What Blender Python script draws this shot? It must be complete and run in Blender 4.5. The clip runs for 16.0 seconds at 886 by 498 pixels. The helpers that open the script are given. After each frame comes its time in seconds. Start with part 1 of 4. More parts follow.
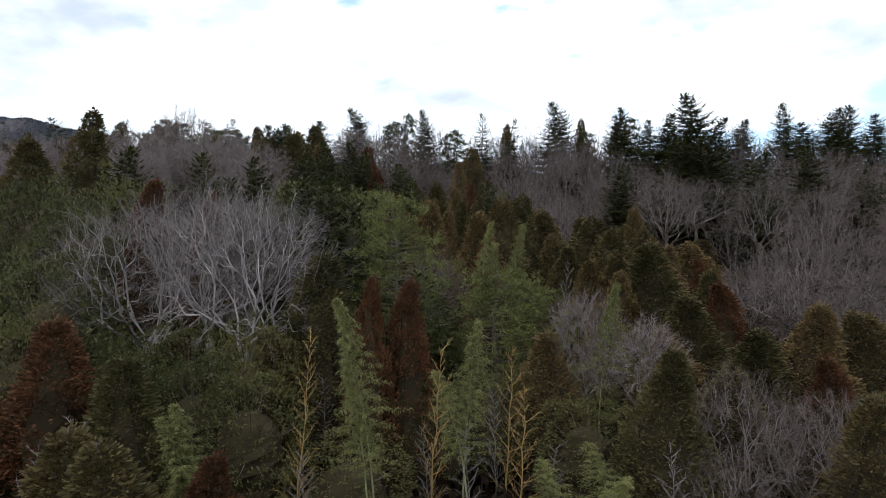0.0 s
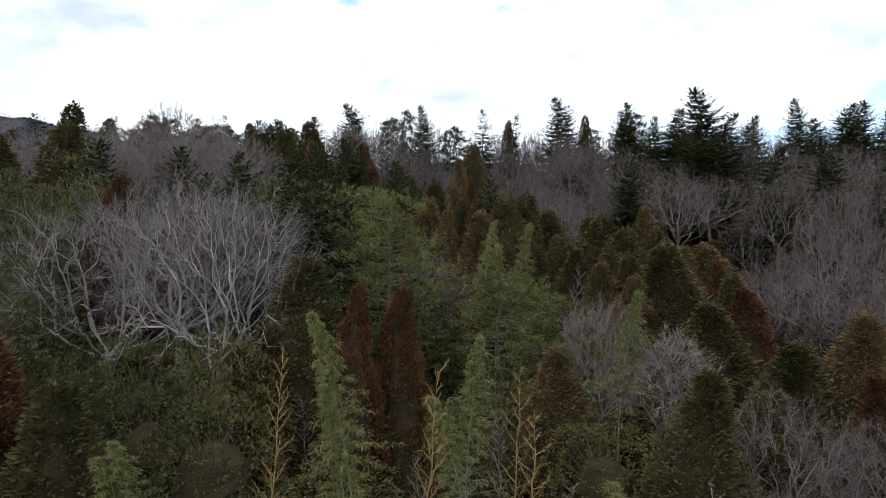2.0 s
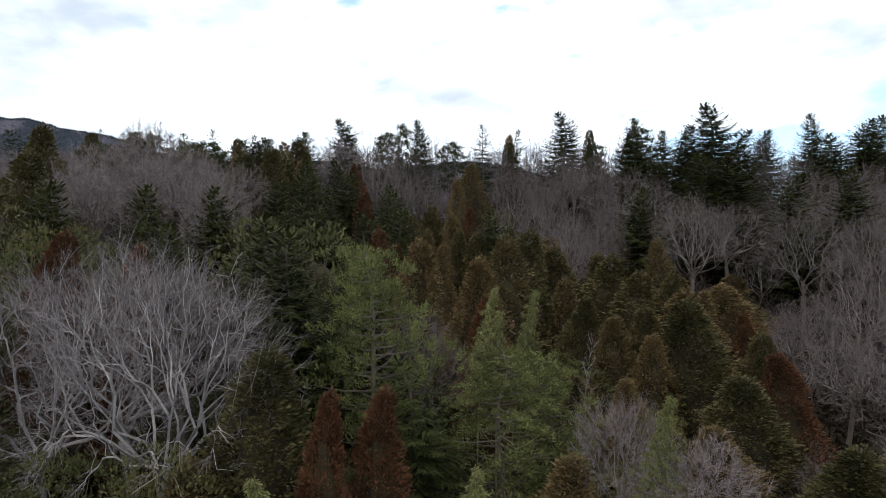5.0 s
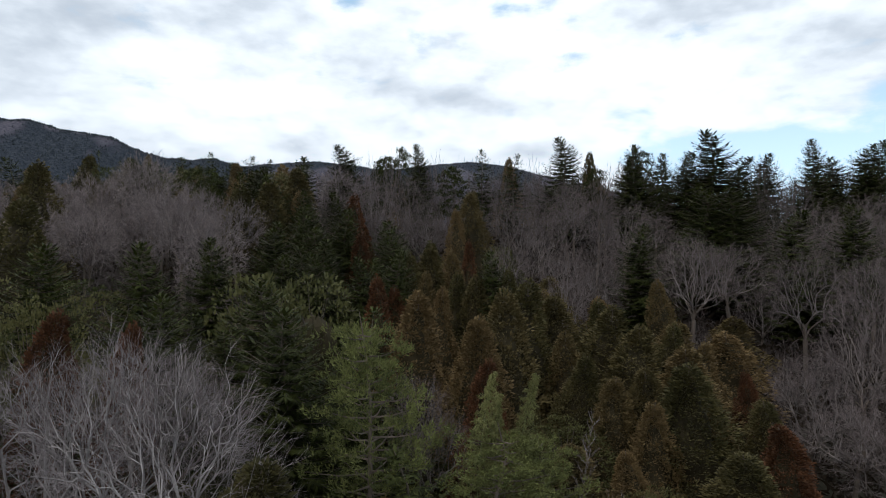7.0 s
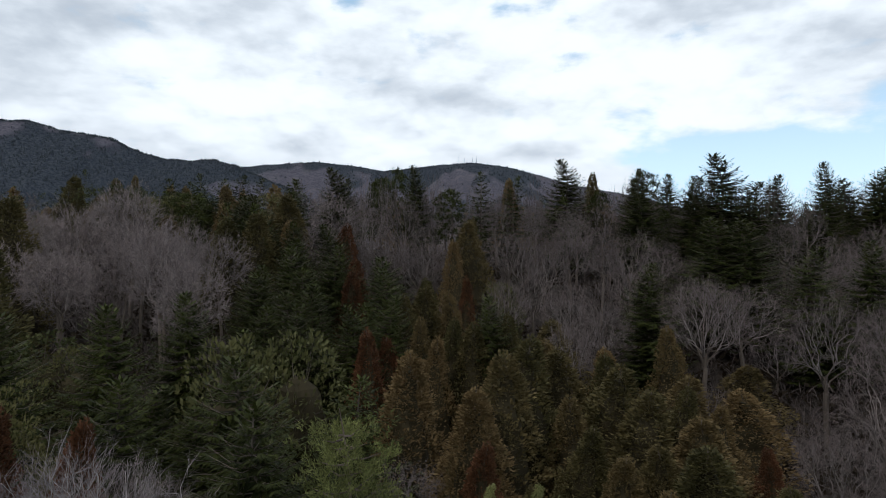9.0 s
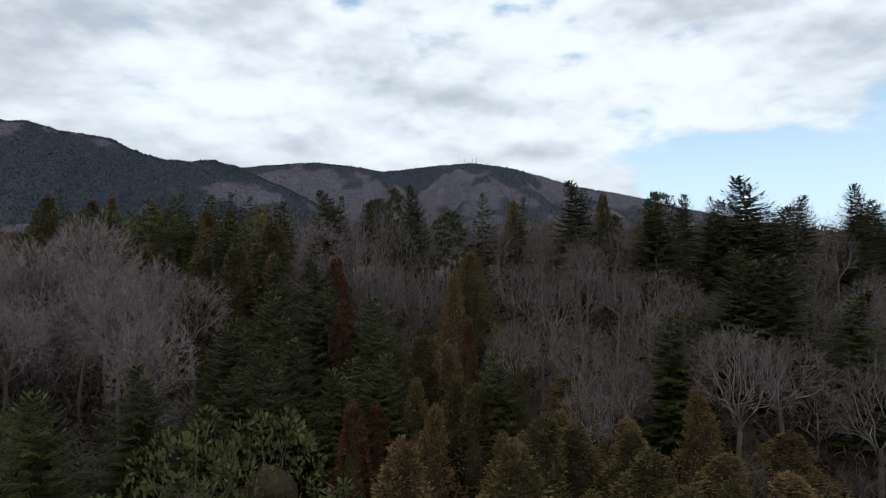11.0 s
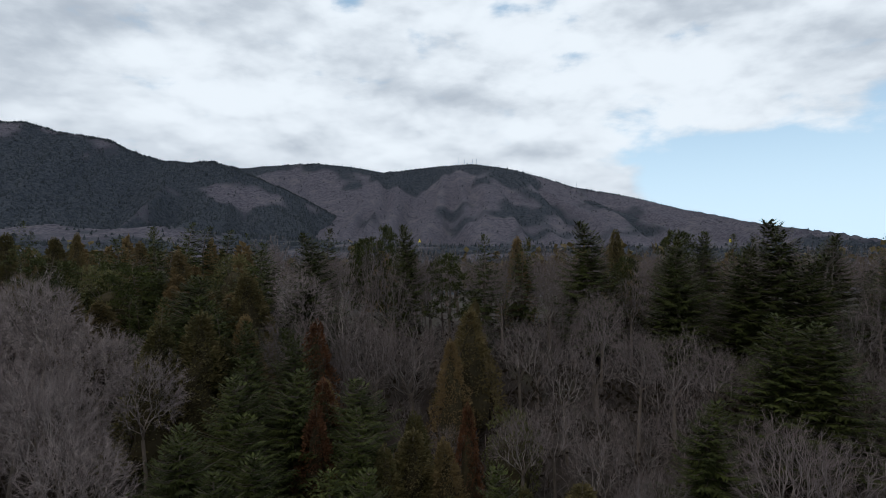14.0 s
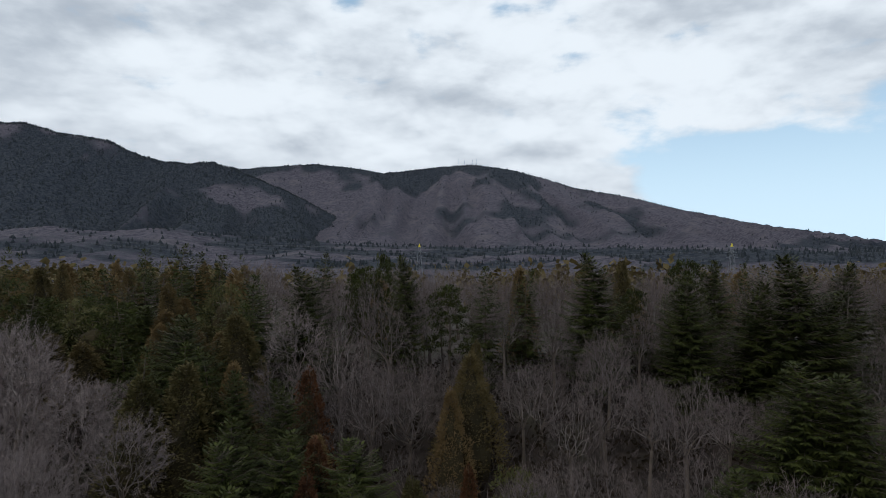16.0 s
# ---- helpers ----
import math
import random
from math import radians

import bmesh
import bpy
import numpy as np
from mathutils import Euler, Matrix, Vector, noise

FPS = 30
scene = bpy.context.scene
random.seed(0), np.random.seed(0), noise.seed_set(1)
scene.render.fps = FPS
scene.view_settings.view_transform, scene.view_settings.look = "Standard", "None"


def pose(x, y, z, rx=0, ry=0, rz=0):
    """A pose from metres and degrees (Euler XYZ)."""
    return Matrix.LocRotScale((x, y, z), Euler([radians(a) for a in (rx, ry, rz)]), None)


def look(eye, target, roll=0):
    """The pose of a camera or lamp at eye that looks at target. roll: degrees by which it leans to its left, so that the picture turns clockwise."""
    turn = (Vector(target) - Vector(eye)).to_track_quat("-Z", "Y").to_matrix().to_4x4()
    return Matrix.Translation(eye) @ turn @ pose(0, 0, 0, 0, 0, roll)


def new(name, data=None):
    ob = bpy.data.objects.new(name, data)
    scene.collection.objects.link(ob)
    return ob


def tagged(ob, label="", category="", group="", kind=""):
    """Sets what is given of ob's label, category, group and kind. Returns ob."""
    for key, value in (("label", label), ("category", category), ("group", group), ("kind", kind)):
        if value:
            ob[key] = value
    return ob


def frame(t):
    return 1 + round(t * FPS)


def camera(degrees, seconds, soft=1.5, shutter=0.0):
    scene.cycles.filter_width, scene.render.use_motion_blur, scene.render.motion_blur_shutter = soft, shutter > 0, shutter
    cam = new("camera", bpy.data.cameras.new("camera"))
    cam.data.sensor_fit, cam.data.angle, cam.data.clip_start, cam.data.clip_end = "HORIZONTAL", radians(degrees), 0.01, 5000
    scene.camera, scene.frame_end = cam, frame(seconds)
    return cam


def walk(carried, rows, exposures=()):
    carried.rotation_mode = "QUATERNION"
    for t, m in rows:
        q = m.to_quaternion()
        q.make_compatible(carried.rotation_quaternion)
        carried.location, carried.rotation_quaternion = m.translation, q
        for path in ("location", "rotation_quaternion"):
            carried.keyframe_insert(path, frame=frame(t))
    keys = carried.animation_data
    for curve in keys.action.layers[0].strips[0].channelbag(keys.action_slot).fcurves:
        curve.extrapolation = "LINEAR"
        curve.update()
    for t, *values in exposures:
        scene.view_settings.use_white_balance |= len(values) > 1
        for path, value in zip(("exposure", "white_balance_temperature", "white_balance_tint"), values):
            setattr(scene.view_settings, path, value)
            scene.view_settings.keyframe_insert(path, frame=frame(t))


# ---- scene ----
cam = camera(72.0, 16.0, 0.7)
PATH = [
    (0, (-0.236, 1.517, 16.394)),
    (0.5, (-0.222, 2.135, 16.422)),
    (1, (-0.201, 2.955, 16.450)),
    (1.5, (-0.162, 4.085, 16.484)),
    (2, (-0.115, 5.237, 16.521)),
    (2.5, (-0.050, 6.595, 16.623)),
    (3, (0.011, 8.044, 16.998)),
    (3.5, (0.058, 9.200, 17.634)),
    (4, (0.144, 9.628, 18.322)),
    (4.2, (0.224, 9.728, 18.600)),
    (6.5, (0.298, 10.168, 22.864)),
    (7, (0.368, 10.437, 23.839)),
    (7.5, (0.460, 10.934, 24.788)),
    (8, (0.513, 11.632, 25.773)),
    (8.5, (0.621, 12.645, 26.741)),
    (9, (0.752, 13.966, 27.725)),
    (11.5, (0.899, 22.872, 32.520)),
    (12, (1.034, 25.347, 33.526)),
    (12.5, (1.146, 27.236, 34.629)),
    (13, (1.204, 28.163, 35.547)),
    (13.5, (1.235, 28.563, 36.428)),
    (14, (1.246, 28.792, 37.392)),
    (14.5, (1.252, 29.155, 38.366)),
    (15, (1.268, 29.754, 39.374)),
    (15.5, (1.276, 30.819, 40.237)),
    (16, (1.280, 31.848, 41.273)),
]
EXPOSURES = [(0, 0.04), (4, 0.13), (6.5, -0.28), (9, -0.45), (12.5, -0.63), (16, -0.70)]
walk(cam, [(t, pose(x, y, z, 90, 0, 0)) for t, (x, y, z) in PATH], EXPOSURES)
# ---------------------------------------------------------------- world, sun
SUN_ELEV, SUN_ROT = radians(52), radians(215)


def mnode(nt, op, a, b=None, c=None, clamp=False):
    n = nt.nodes.new("ShaderNodeMath")
    n.operation, n.use_clamp = op, clamp
    for i, v in enumerate((a, b, c)):
        if v is None:
            continue
        if isinstance(v, (int, float)):
            n.inputs[i].default_value = v
        else:
            nt.links.new(v, n.inputs[i])
    return n.outputs[0]


def smooth(nt, v, lo, hi):
    n = nt.nodes.new("ShaderNodeMapRange")
    n.interpolation_type = "SMOOTHSTEP"
    nt.links.new(v, n.inputs["Value"])
    n.inputs["From Min"].default_value, n.inputs["From Max"].default_value = lo, hi
    return n.outputs["Result"]


def mixcol(nt, fac, a, b, blend="MIX"):
    n = nt.nodes.new("ShaderNodeMix")
    n.data_type, n.blend_type = "RGBA", blend
    for sock, v in ((n.inputs[0], fac), (n.inputs[6], a), (n.inputs[7], b)):
        if isinstance(v, (int, float)):
            sock.default_value = v
        elif isinstance(v, tuple):
            sock.default_value = (*v, 1)
        else:
            nt.links.new(v, sock)
    return n.outputs[2]


def noise_tex(nt, vec, scale, detail=4.0, rough=0.55, distort=0.0):
    n = nt.nodes.new("ShaderNodeTexNoise")
    n.inputs["Scale"].default_value, n.inputs["Detail"].default_value = scale, detail
    n.inputs["Roughness"].default_value, n.inputs["Distortion"].default_value = rough, distort
    if vec is not None:
        nt.links.new(vec, n.inputs["Vector"])
    return n.outputs["Fac"]


def build_world():
    world = bpy.data.worlds.new("cloudy_sky")
    scene.world = world
    world.use_nodes = True
    nt = world.node_tree
    nt.nodes.clear()
    out = nt.nodes.new("ShaderNodeOutputWorld")
    sky = nt.nodes.new("ShaderNodeTexSky")
    sky.sky_type, sky.sun_disc = "NISHITA", False
    sky.sun_elevation, sky.sun_rotation = SUN_ELEV, SUN_ROT
    coord = nt.nodes.new("ShaderNodeTexCoord")
    xyz = nt.nodes.new("ShaderNodeSeparateXYZ")
    nt.links.new(coord.outputs["Generated"], xyz.inputs[0])
    x, y, z = xyz.outputs
    az = mnode(nt, "ARCTAN2", x, y)
    el = mnode(nt, "ARCTANGENT", mnode(nt, "DIVIDE", z, mnode(nt, "MAXIMUM", mnode(nt, "POWER", mnode(nt, "ADD", mnode(nt, "MULTIPLY", x, x), mnode(nt, "MULTIPLY", y, y)), 0.5), 0.02)))
    def plane(lift):
        n = nt.nodes.new("ShaderNodeCombineXYZ")
        nt.links.new(az, n.inputs[0])
        nt.links.new(mnode(nt, "MULTIPLY", mnode(nt, "ADD", el, lift), 2.15), n.inputs[1])
        return n.outputs[0]

    def puffs(lift, scale):
        v = nt.nodes.new("ShaderNodeTexVoronoi")
        v.feature, v.inputs["Scale"].default_value, v.inputs["Smoothness"].default_value = "SMOOTH_F1", scale, 0.7
        v.inputs["Detail"].default_value, v.inputs["Roughness"].default_value = 3.0, 0.55
        v.normalize = True
        n = nt.nodes.new("ShaderNodeTexNoise")
        n.inputs["Scale"].default_value, n.inputs["Detail"].default_value = 7.0, 6.0
        p = plane(lift)
        nt.links.new(p, n.inputs["Vector"])
        warp = nt.nodes.new("ShaderNodeVectorMath")
        warp.operation = "MULTIPLY_ADD"
        nt.links.new(n.outputs["Color"], warp.inputs[0])
        warp.inputs[1].default_value = (0.16, 0.16, 0.0)
        nt.links.new(p, warp.inputs[2])
        nt.links.new(warp.outputs[0], v.inputs["Vector"])
        return v.outputs["Distance"]

    big = noise_tex(nt, plane(0.0), 3.0, 4, 0.5, 0.2)
    fine = noise_tex(nt, plane(0.0), 8.0, 10, 0.56, 0.1)
    above = noise_tex(nt, plane(0.03), 8.0, 10, 0.56, 0.1)
    # heaped cloud: bright crests, grey undersides
    relief = mnode(nt, "SUBTRACT", puffs(0.0, 6.5), puffs(0.024, 6.5))
    relief = mnode(nt, "ADD", relief, mnode(nt, "MULTIPLY", mnode(nt, "SUBTRACT", fine, above), -0.8))
    grey = mnode(nt, "ADD", mnode(nt, "MULTIPLY", big, 1.05), mnode(nt, "MULTIPLY", fine, 0.18))
    grey = mnode(nt, "ADD", grey, mnode(nt, "MULTIPLY", relief, 0.75))

    def spot(a0, e0, wa, we):
        da = mnode(nt, "DIVIDE", mnode(nt, "SUBTRACT", az, a0), wa)
        de = mnode(nt, "DIVIDE", mnode(nt, "SUBTRACT", el, e0), we)
        d2 = mnode(nt, "ADD", mnode(nt, "MULTIPLY", da, da), mnode(nt, "MULTIPLY", de, de))
        return mnode(nt, "POWER", 2.718, mnode(nt, "MULTIPLY", d2, -1.0))

    darker = mnode(nt, "ADD", mnode(nt, "MULTIPLY", spot(-0.60, 0.31, 0.17, 0.05), 0.30), mnode(nt, "MULTIPLY", spot(0.38, 0.38, 0.2, 0.05), 0.10))
    darker = mnode(nt, "ADD", darker, mnode(nt, "MULTIPLY", spot(-0.20, 0.24, 0.28, 0.035), 0.10))
    lighter = mnode(nt, "MULTIPLY", spot(0.15, 0.36, 0.22, 0.05), 0.16)
    for a0, e0, wa, we, k in ((-0.44, 0.275, 0.09, 0.03, 0.28), (-0.28, 0.235, 0.10, 0.025, 0.22), (0.05, 0.20, 0.22, 0.025, 0.16), (0.30, 0.27, 0.2, 0.03, 0.12)):
        lighter = mnode(nt, "ADD", lighter, mnode(nt, "MULTIPLY", spot(a0, e0, wa, we), k))
    grey = mnode(nt, "SUBTRACT", mnode(nt, "ADD", grey, darker), lighter)
    cloud = mixcol(nt, smooth(nt, grey, 0.39, 0.96), CLOUD_LIGHT, CLOUD_DARK)
    # gaps of blue
    gaps = None
    for a0, e0, wa, we, k in ((-0.152, 0.39, 0.03, 0.022, 0.7), (-0.01, 0.41, 0.04, 0.03, 0.55), (0.10, 0.375, 0.03, 0.02, 0.6), (0.36, 0.315, 0.02, 0.006, 0.3),
                              (0.22, 0.30, 0.05, 0.012, 0.4), (0.64, 0.33, 0.06, 0.014, 0.6), (0.63, 0.205, 0.07, 0.022, 0.7), (0.62, 0.35, 0.03, 0.008, 0.3)):
        s = mnode(nt, "MULTIPLY", spot(a0, e0, wa, we), k)
        gaps = s if gaps is None else mnode(nt, "ADD", gaps, s)
    clear = mnode(nt, "MULTIPLY", mnode(nt, "MULTIPLY", smooth(nt, az, 0.22, 0.42), smooth(nt, el, 0.205, 0.13)), 1.5)
    gaps = mnode(nt, "ADD", gaps, clear)
    gaps = mnode(nt, "ADD", gaps, mnode(nt, "MULTIPLY", mnode(nt, "SUBTRACT", 0.54, fine), 2.6))
    blue_fac = smooth(nt, gaps, 0.30, 0.95)
    skycol = mixcol(nt, 1.0, sky.outputs[0], (0.12, 0.13, 0.14), "MULTIPLY")
    haze = mixcol(nt, smooth(nt, el, 0.30, -0.02), skycol, (1.28, 1.58, 1.78))
    haze = mixcol(nt, 0.5, haze, (0.90, 1.30, 1.66))
    col = mixcol(nt, blue_fac, cloud, haze)
    bg = nt.nodes.new("ShaderNodeBackground")
    bg.inputs["Strength"].default_value = 1.0
    nt.links.new(col, bg.inputs["Color"])
    nt.links.new(bg.outputs[0], out.inputs["Surface"])


CLOUD_LIGHT, CLOUD_DARK = (1.34, 1.46, 1.58), (0.72, 0.82, 0.95)
build_world()
sun = new("sun", bpy.data.lights.new("sun", "SUN"))
sun.data.energy, sun.data.angle, sun.data.color = 1.1, radians(14), (1.0, 0.95, 0.87)
sun.matrix_world = look((0, 0, 200), (200 * math.sin(radians(35)), 200 * math.cos(radians(35)), 200 - 200 * math.tan(SUN_ELEV)))


# ---------------------------------------------------------------- materials
def leaf_material(name, dark, light, other=None, through_leaf=0.14, rough=0.65, vary=0.35):
    """Foliage: every spray its own shade, every tree its own tone."""
    dark, light = tuple(c * 0.72 for c in dark), tuple(c * 0.80 for c in light)
    m = bpy.data.materials.new(name)
    m.use_nodes = True
    nt = m.node_tree
    nt.nodes.clear()
    out = nt.nodes.new("ShaderNodeOutputMaterial")
    geo, info = nt.nodes.new("ShaderNodeNewGeometry"), nt.nodes.new("ShaderNodeObjectInfo")
    coord = nt.nodes.new("ShaderNodeTexCoord")
    patch = noise_tex(nt, coord.outputs["Object"], 0.55, 3)
    fac = mnode(nt, "ADD", mnode(nt, "MULTIPLY", geo.outputs["Random Per Island"], 0.55), mnode(nt, "MULTIPLY", smooth(nt, patch, 0.35, 0.68), 0.45))
    col = mixcol(nt, fac, dark, light)
    if other:
        col = mixcol(nt, mnode(nt, "MULTIPLY", smooth(nt, mnode(nt, "ADD", mnode(nt, "MULTIPLY", info.outputs["Random"], 0.7), mnode(nt, "MULTIPLY", patch, 0.5)), 0.25, 0.9), 0.9), col, other)
    hsv = nt.nodes.new("ShaderNodeHueSaturation")
    nt.links.new(col, hsv.inputs["Color"])
    nt.links.new(mnode(nt, "ADD", 1 - vary / 2, mnode(nt, "MULTIPLY", info.outputs["Random"], vary)), hsv.inputs["Value"])
    bsdf = nt.nodes.new("ShaderNodeBsdfPrincipled")
    bsdf.inputs["Roughness"].default_value = rough
    bsdf.inputs["Specular IOR Level"].default_value = 0.15
    tr = nt.nodes.new("ShaderNodeBsdfTranslucent")
    mix = nt.nodes.new("ShaderNodeMixShader")
    mix.inputs[0].default_value = through_leaf
    nt.links.new(hsv.outputs[0], bsdf.inputs["Base Color"])
    nt.links.new(hsv.outputs[0], tr.inputs["Color"])
    nt.links.new(bsdf.outputs[0], mix.inputs[1])
    nt.links.new(tr.outputs[0], mix.inputs[2])
    nt.links.new(mix.outputs[0], out.inputs["Surface"])
    return m


def bark_material(name, dark, light, scale=3.0, vary=0.4):
    m = bpy.data.materials.new(name)
    m.use_nodes = True
    nt = m.node_tree
    bsdf = nt.nodes["Principled BSDF"]
    bsdf.inputs["Roughness"].default_value = 0.85
    coord, info = nt.nodes.new("ShaderNodeTexCoord"), nt.nodes.new("ShaderNodeObjectInfo")
    geo = nt.nodes.new("ShaderNodeNewGeometry")
    coarse = noise_tex(nt, coord.outputs["Object"], scale * 0.25, 3)
    grain = noise_tex(nt, coord.outputs["Object"], scale * 4, 5)
    fac = mnode(nt, "ADD", mnode(nt, "MULTIPLY", coarse, 0.5), mnode(nt, "ADD", mnode(nt, "MULTIPLY", grain, 0.3), mnode(nt, "MULTIPLY", geo.outputs["Random Per Island"], 0.3)))
    col = mixcol(nt, smooth(nt, fac, 0.3, 0.8), dark, light)
    hsv = nt.nodes.new("ShaderNodeHueSaturation")
    nt.links.new(col, hsv.inputs["Color"])
    nt.links.new(mnode(nt, "ADD", 1 - vary / 2, mnode(nt, "MULTIPLY", info.outputs["Random"], vary)), hsv.inputs["Value"])
    nt.links.new(hsv.outputs[0], bsdf.inputs["Base Color"])
    return m


def plain(name, col, rough=0.6, metal=0.0):
    m = bpy.data.materials.new(name)
    m.use_nodes = True
    nt = m.node_tree
    bsdf = nt.nodes["Principled BSDF"]
    bsdf.inputs["Roughness"].default_value, bsdf.inputs["Metallic"].default_value = rough, metal
    coord = nt.nodes.new("ShaderNodeTexCoord")
    wear = noise_tex(nt, coord.outputs["Object"], 1.5, 5)
    nt.links.new(mixcol(nt, wear, tuple(c * 0.75 for c in col), tuple(min(1, c * 1.2) for c in col)), bsdf.inputs["Base Color"])
    return m


def litter_material():
    m = bpy.data.materials.new("leaf_litter")
    m.use_nodes = True
    nt = m.node_tree
    bsdf = nt.nodes["Principled BSDF"]
    bsdf.inputs["Roughness"].default_value = 0.95
    coord = nt.nodes.new("ShaderNodeTexCoord")
    v = coord.outputs["Object"]
    a, b, c = noise_tex(nt, v, 0.06, 5), noise_tex(nt, v, 1.3, 6), noise_tex(nt, v, 9.0, 4)
    col = mixcol(nt, smooth(nt, b, 0.35, 0.65), (0.013, 0.009, 0.007), (0.032, 0.022, 0.017))
    col = mixcol(nt, mnode(nt, "MULTIPLY", smooth(nt, a, 0.5, 0.65), 0.6), col, (0.045, 0.05, 0.025))
    col = mixcol(nt, mnode(nt, "MULTIPLY", c, 0.4), col, (0.065, 0.046, 0.035))
    nt.links.new(col, bsdf.inputs["Base Color"])
    bump = nt.nodes.new("ShaderNodeBump")
    bump.inputs["Distance"].default_value, bump.inputs["Strength"].default_value = 0.15, 0.7
    nt.links.new(mnode(nt, "ADD", b, mnode(nt, "MULTIPLY", c, 0.4)), bump.inputs["Height"])
    nt.links.new(bump.outputs[0], bsdf.inputs["Normal"])
    return m


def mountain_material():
    """Wooded slopes seen from kilometres off: dark conifer stands among bare broadleaf wood, with distance haze put
    into their bluish base colours.
    """
    m = bpy.data.materials.new("wooded_slope_haze_tint")
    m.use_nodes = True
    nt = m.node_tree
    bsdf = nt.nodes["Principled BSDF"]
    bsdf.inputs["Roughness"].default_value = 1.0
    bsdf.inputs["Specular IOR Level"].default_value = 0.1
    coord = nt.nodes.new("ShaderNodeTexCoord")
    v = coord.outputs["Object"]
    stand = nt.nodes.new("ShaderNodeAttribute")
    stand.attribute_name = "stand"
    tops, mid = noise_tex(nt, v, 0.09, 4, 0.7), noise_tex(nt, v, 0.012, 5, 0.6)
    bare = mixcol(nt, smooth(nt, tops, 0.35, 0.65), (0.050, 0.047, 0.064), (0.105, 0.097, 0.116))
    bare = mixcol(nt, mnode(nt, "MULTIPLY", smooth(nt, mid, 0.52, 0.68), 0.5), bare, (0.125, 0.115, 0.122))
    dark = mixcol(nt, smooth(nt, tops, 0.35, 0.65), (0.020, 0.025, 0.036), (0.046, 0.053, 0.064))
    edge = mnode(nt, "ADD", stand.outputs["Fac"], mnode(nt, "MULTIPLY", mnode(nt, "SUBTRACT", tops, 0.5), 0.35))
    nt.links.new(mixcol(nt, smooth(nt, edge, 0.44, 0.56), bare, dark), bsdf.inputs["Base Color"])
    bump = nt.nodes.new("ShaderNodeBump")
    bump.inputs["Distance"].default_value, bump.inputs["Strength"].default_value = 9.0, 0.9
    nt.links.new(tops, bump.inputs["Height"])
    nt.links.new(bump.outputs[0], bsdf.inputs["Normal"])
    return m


M_FIR = leaf_material("fir_needles", (0.015, 0.020, 0.006), (0.076, 0.086, 0.020))
M_CEDAR = leaf_material("cedar_sprays", (0.046, 0.043, 0.017), (0.175, 0.150, 0.057), (0.135, 0.088, 0.040))
M_RUST = leaf_material("rusty_cedar_sprays", (0.050, 0.024, 0.012), (0.20, 0.085, 0.040))
M_PINE = leaf_material("pine_needles", (0.055, 0.064, 0.020), (0.24, 0.25, 0.085))
M_BROAD = leaf_material("glossy_leaves", (0.026, 0.034, 0.013), (0.126, 0.132, 0.044), (0.092, 0.084, 0.032), 0.12, 0.55)
M_BAMBOO = leaf_material("bamboo_leaves", (0.085, 0.092, 0.032), (0.28, 0.27, 0.105), None, 0.2)
# Scrub near black: the gloom beneath the trees is set in its leaf colour.
M_SCRUB = leaf_material("shade_dark_scrub", (0.008, 0.009, 0.005), (0.026, 0.024, 0.012), (0.030, 0.019, 0.012), 0.1)
M_BARK = bark_material("grey_bark", (0.13, 0.114, 0.108), (0.34, 0.305, 0.29))
M_TWIG = bark_material("twig_bark", (0.085, 0.069, 0.070), (0.23, 0.192, 0.192))
M_BARK_DIM = bark_material("weathered_bark", (0.050, 0.040, 0.037), (0.18, 0.149, 0.138))
M_TWIG_DIM = bark_material("purplish_twigs", (0.050, 0.036, 0.034), (0.162, 0.124, 0.119))
M_TWIG_PALE = bark_material("pinkish_twigs", (0.092, 0.071, 0.069), (0.27, 0.215, 0.208))
# Bark of the evergreens; on bare trees it stands for trunk shade.
M_DARKBARK = bark_material("dark_bark_and_trunk_shade", (0.045, 0.033, 0.026), (0.13, 0.10, 0.08))
M_YELLOW = bark_material("yellow_bark", (0.15, 0.09, 0.03), (0.32, 0.21, 0.075))
M_CULM = bark_material("bamboo_culm", (0.12, 0.14, 0.06), (0.25, 0.26, 0.12))
# Dark colour of the crown cores: shade between the sprays, set as base colour.
M_CORE_SHADE = leaf_material("crown_core_shade", (0.028, 0.023, 0.012), (0.064, 0.050, 0.026), None, 0.0, 0.9)
M_LITTER = litter_material()
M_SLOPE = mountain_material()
M_STEEL = plain("galvanised_steel", (0.22, 0.23, 0.25), 0.6, 0.4)
M_SIGNAL = plain("yellow_paint", (0.75, 0.62, 0.05), 0.5)
M_WIRE = plain("cable", (0.10, 0.10, 0.11), 0.5, 0.5)


# ---------------------------------------------------------------- ground and mountains
def ground_z(x, y):
    base = float(np.interp(y, (-300, 0, 20, 30, 45, 60, 75, 90, 105, 125, 170, 260, 420, 900, 1600), (-6, -1, 1.0, 3.0, 5.5, 8.5, 13, 19, 24.5, 26.5, 25.5, 19, 12, 8, 4)))
    side = 0.13 * max(0.0, min(45.0, -x)) * float(np.interp(y, (10, 40, 80, 110, 160), (0, 1, 0.8, 0.3, 0)))
    side += 0.05 * max(0.0, min(60.0, x - 25)) * float(np.interp(y, (10, 60, 100, 160), (0, 1, 0.3, 0)))
    rough = 0.9 * noise.noise((x * 0.05, y * 0.05, 0.3)) + 0.25 * noise.noise((x * 0.22, y * 0.22, 4.0))
    far = float(np.interp(y, (200, 500, 1500), (0, 5, 9))) * noise.noise((x * 0.004, y * 0.004, 7.0))
    return base + side + rough + far


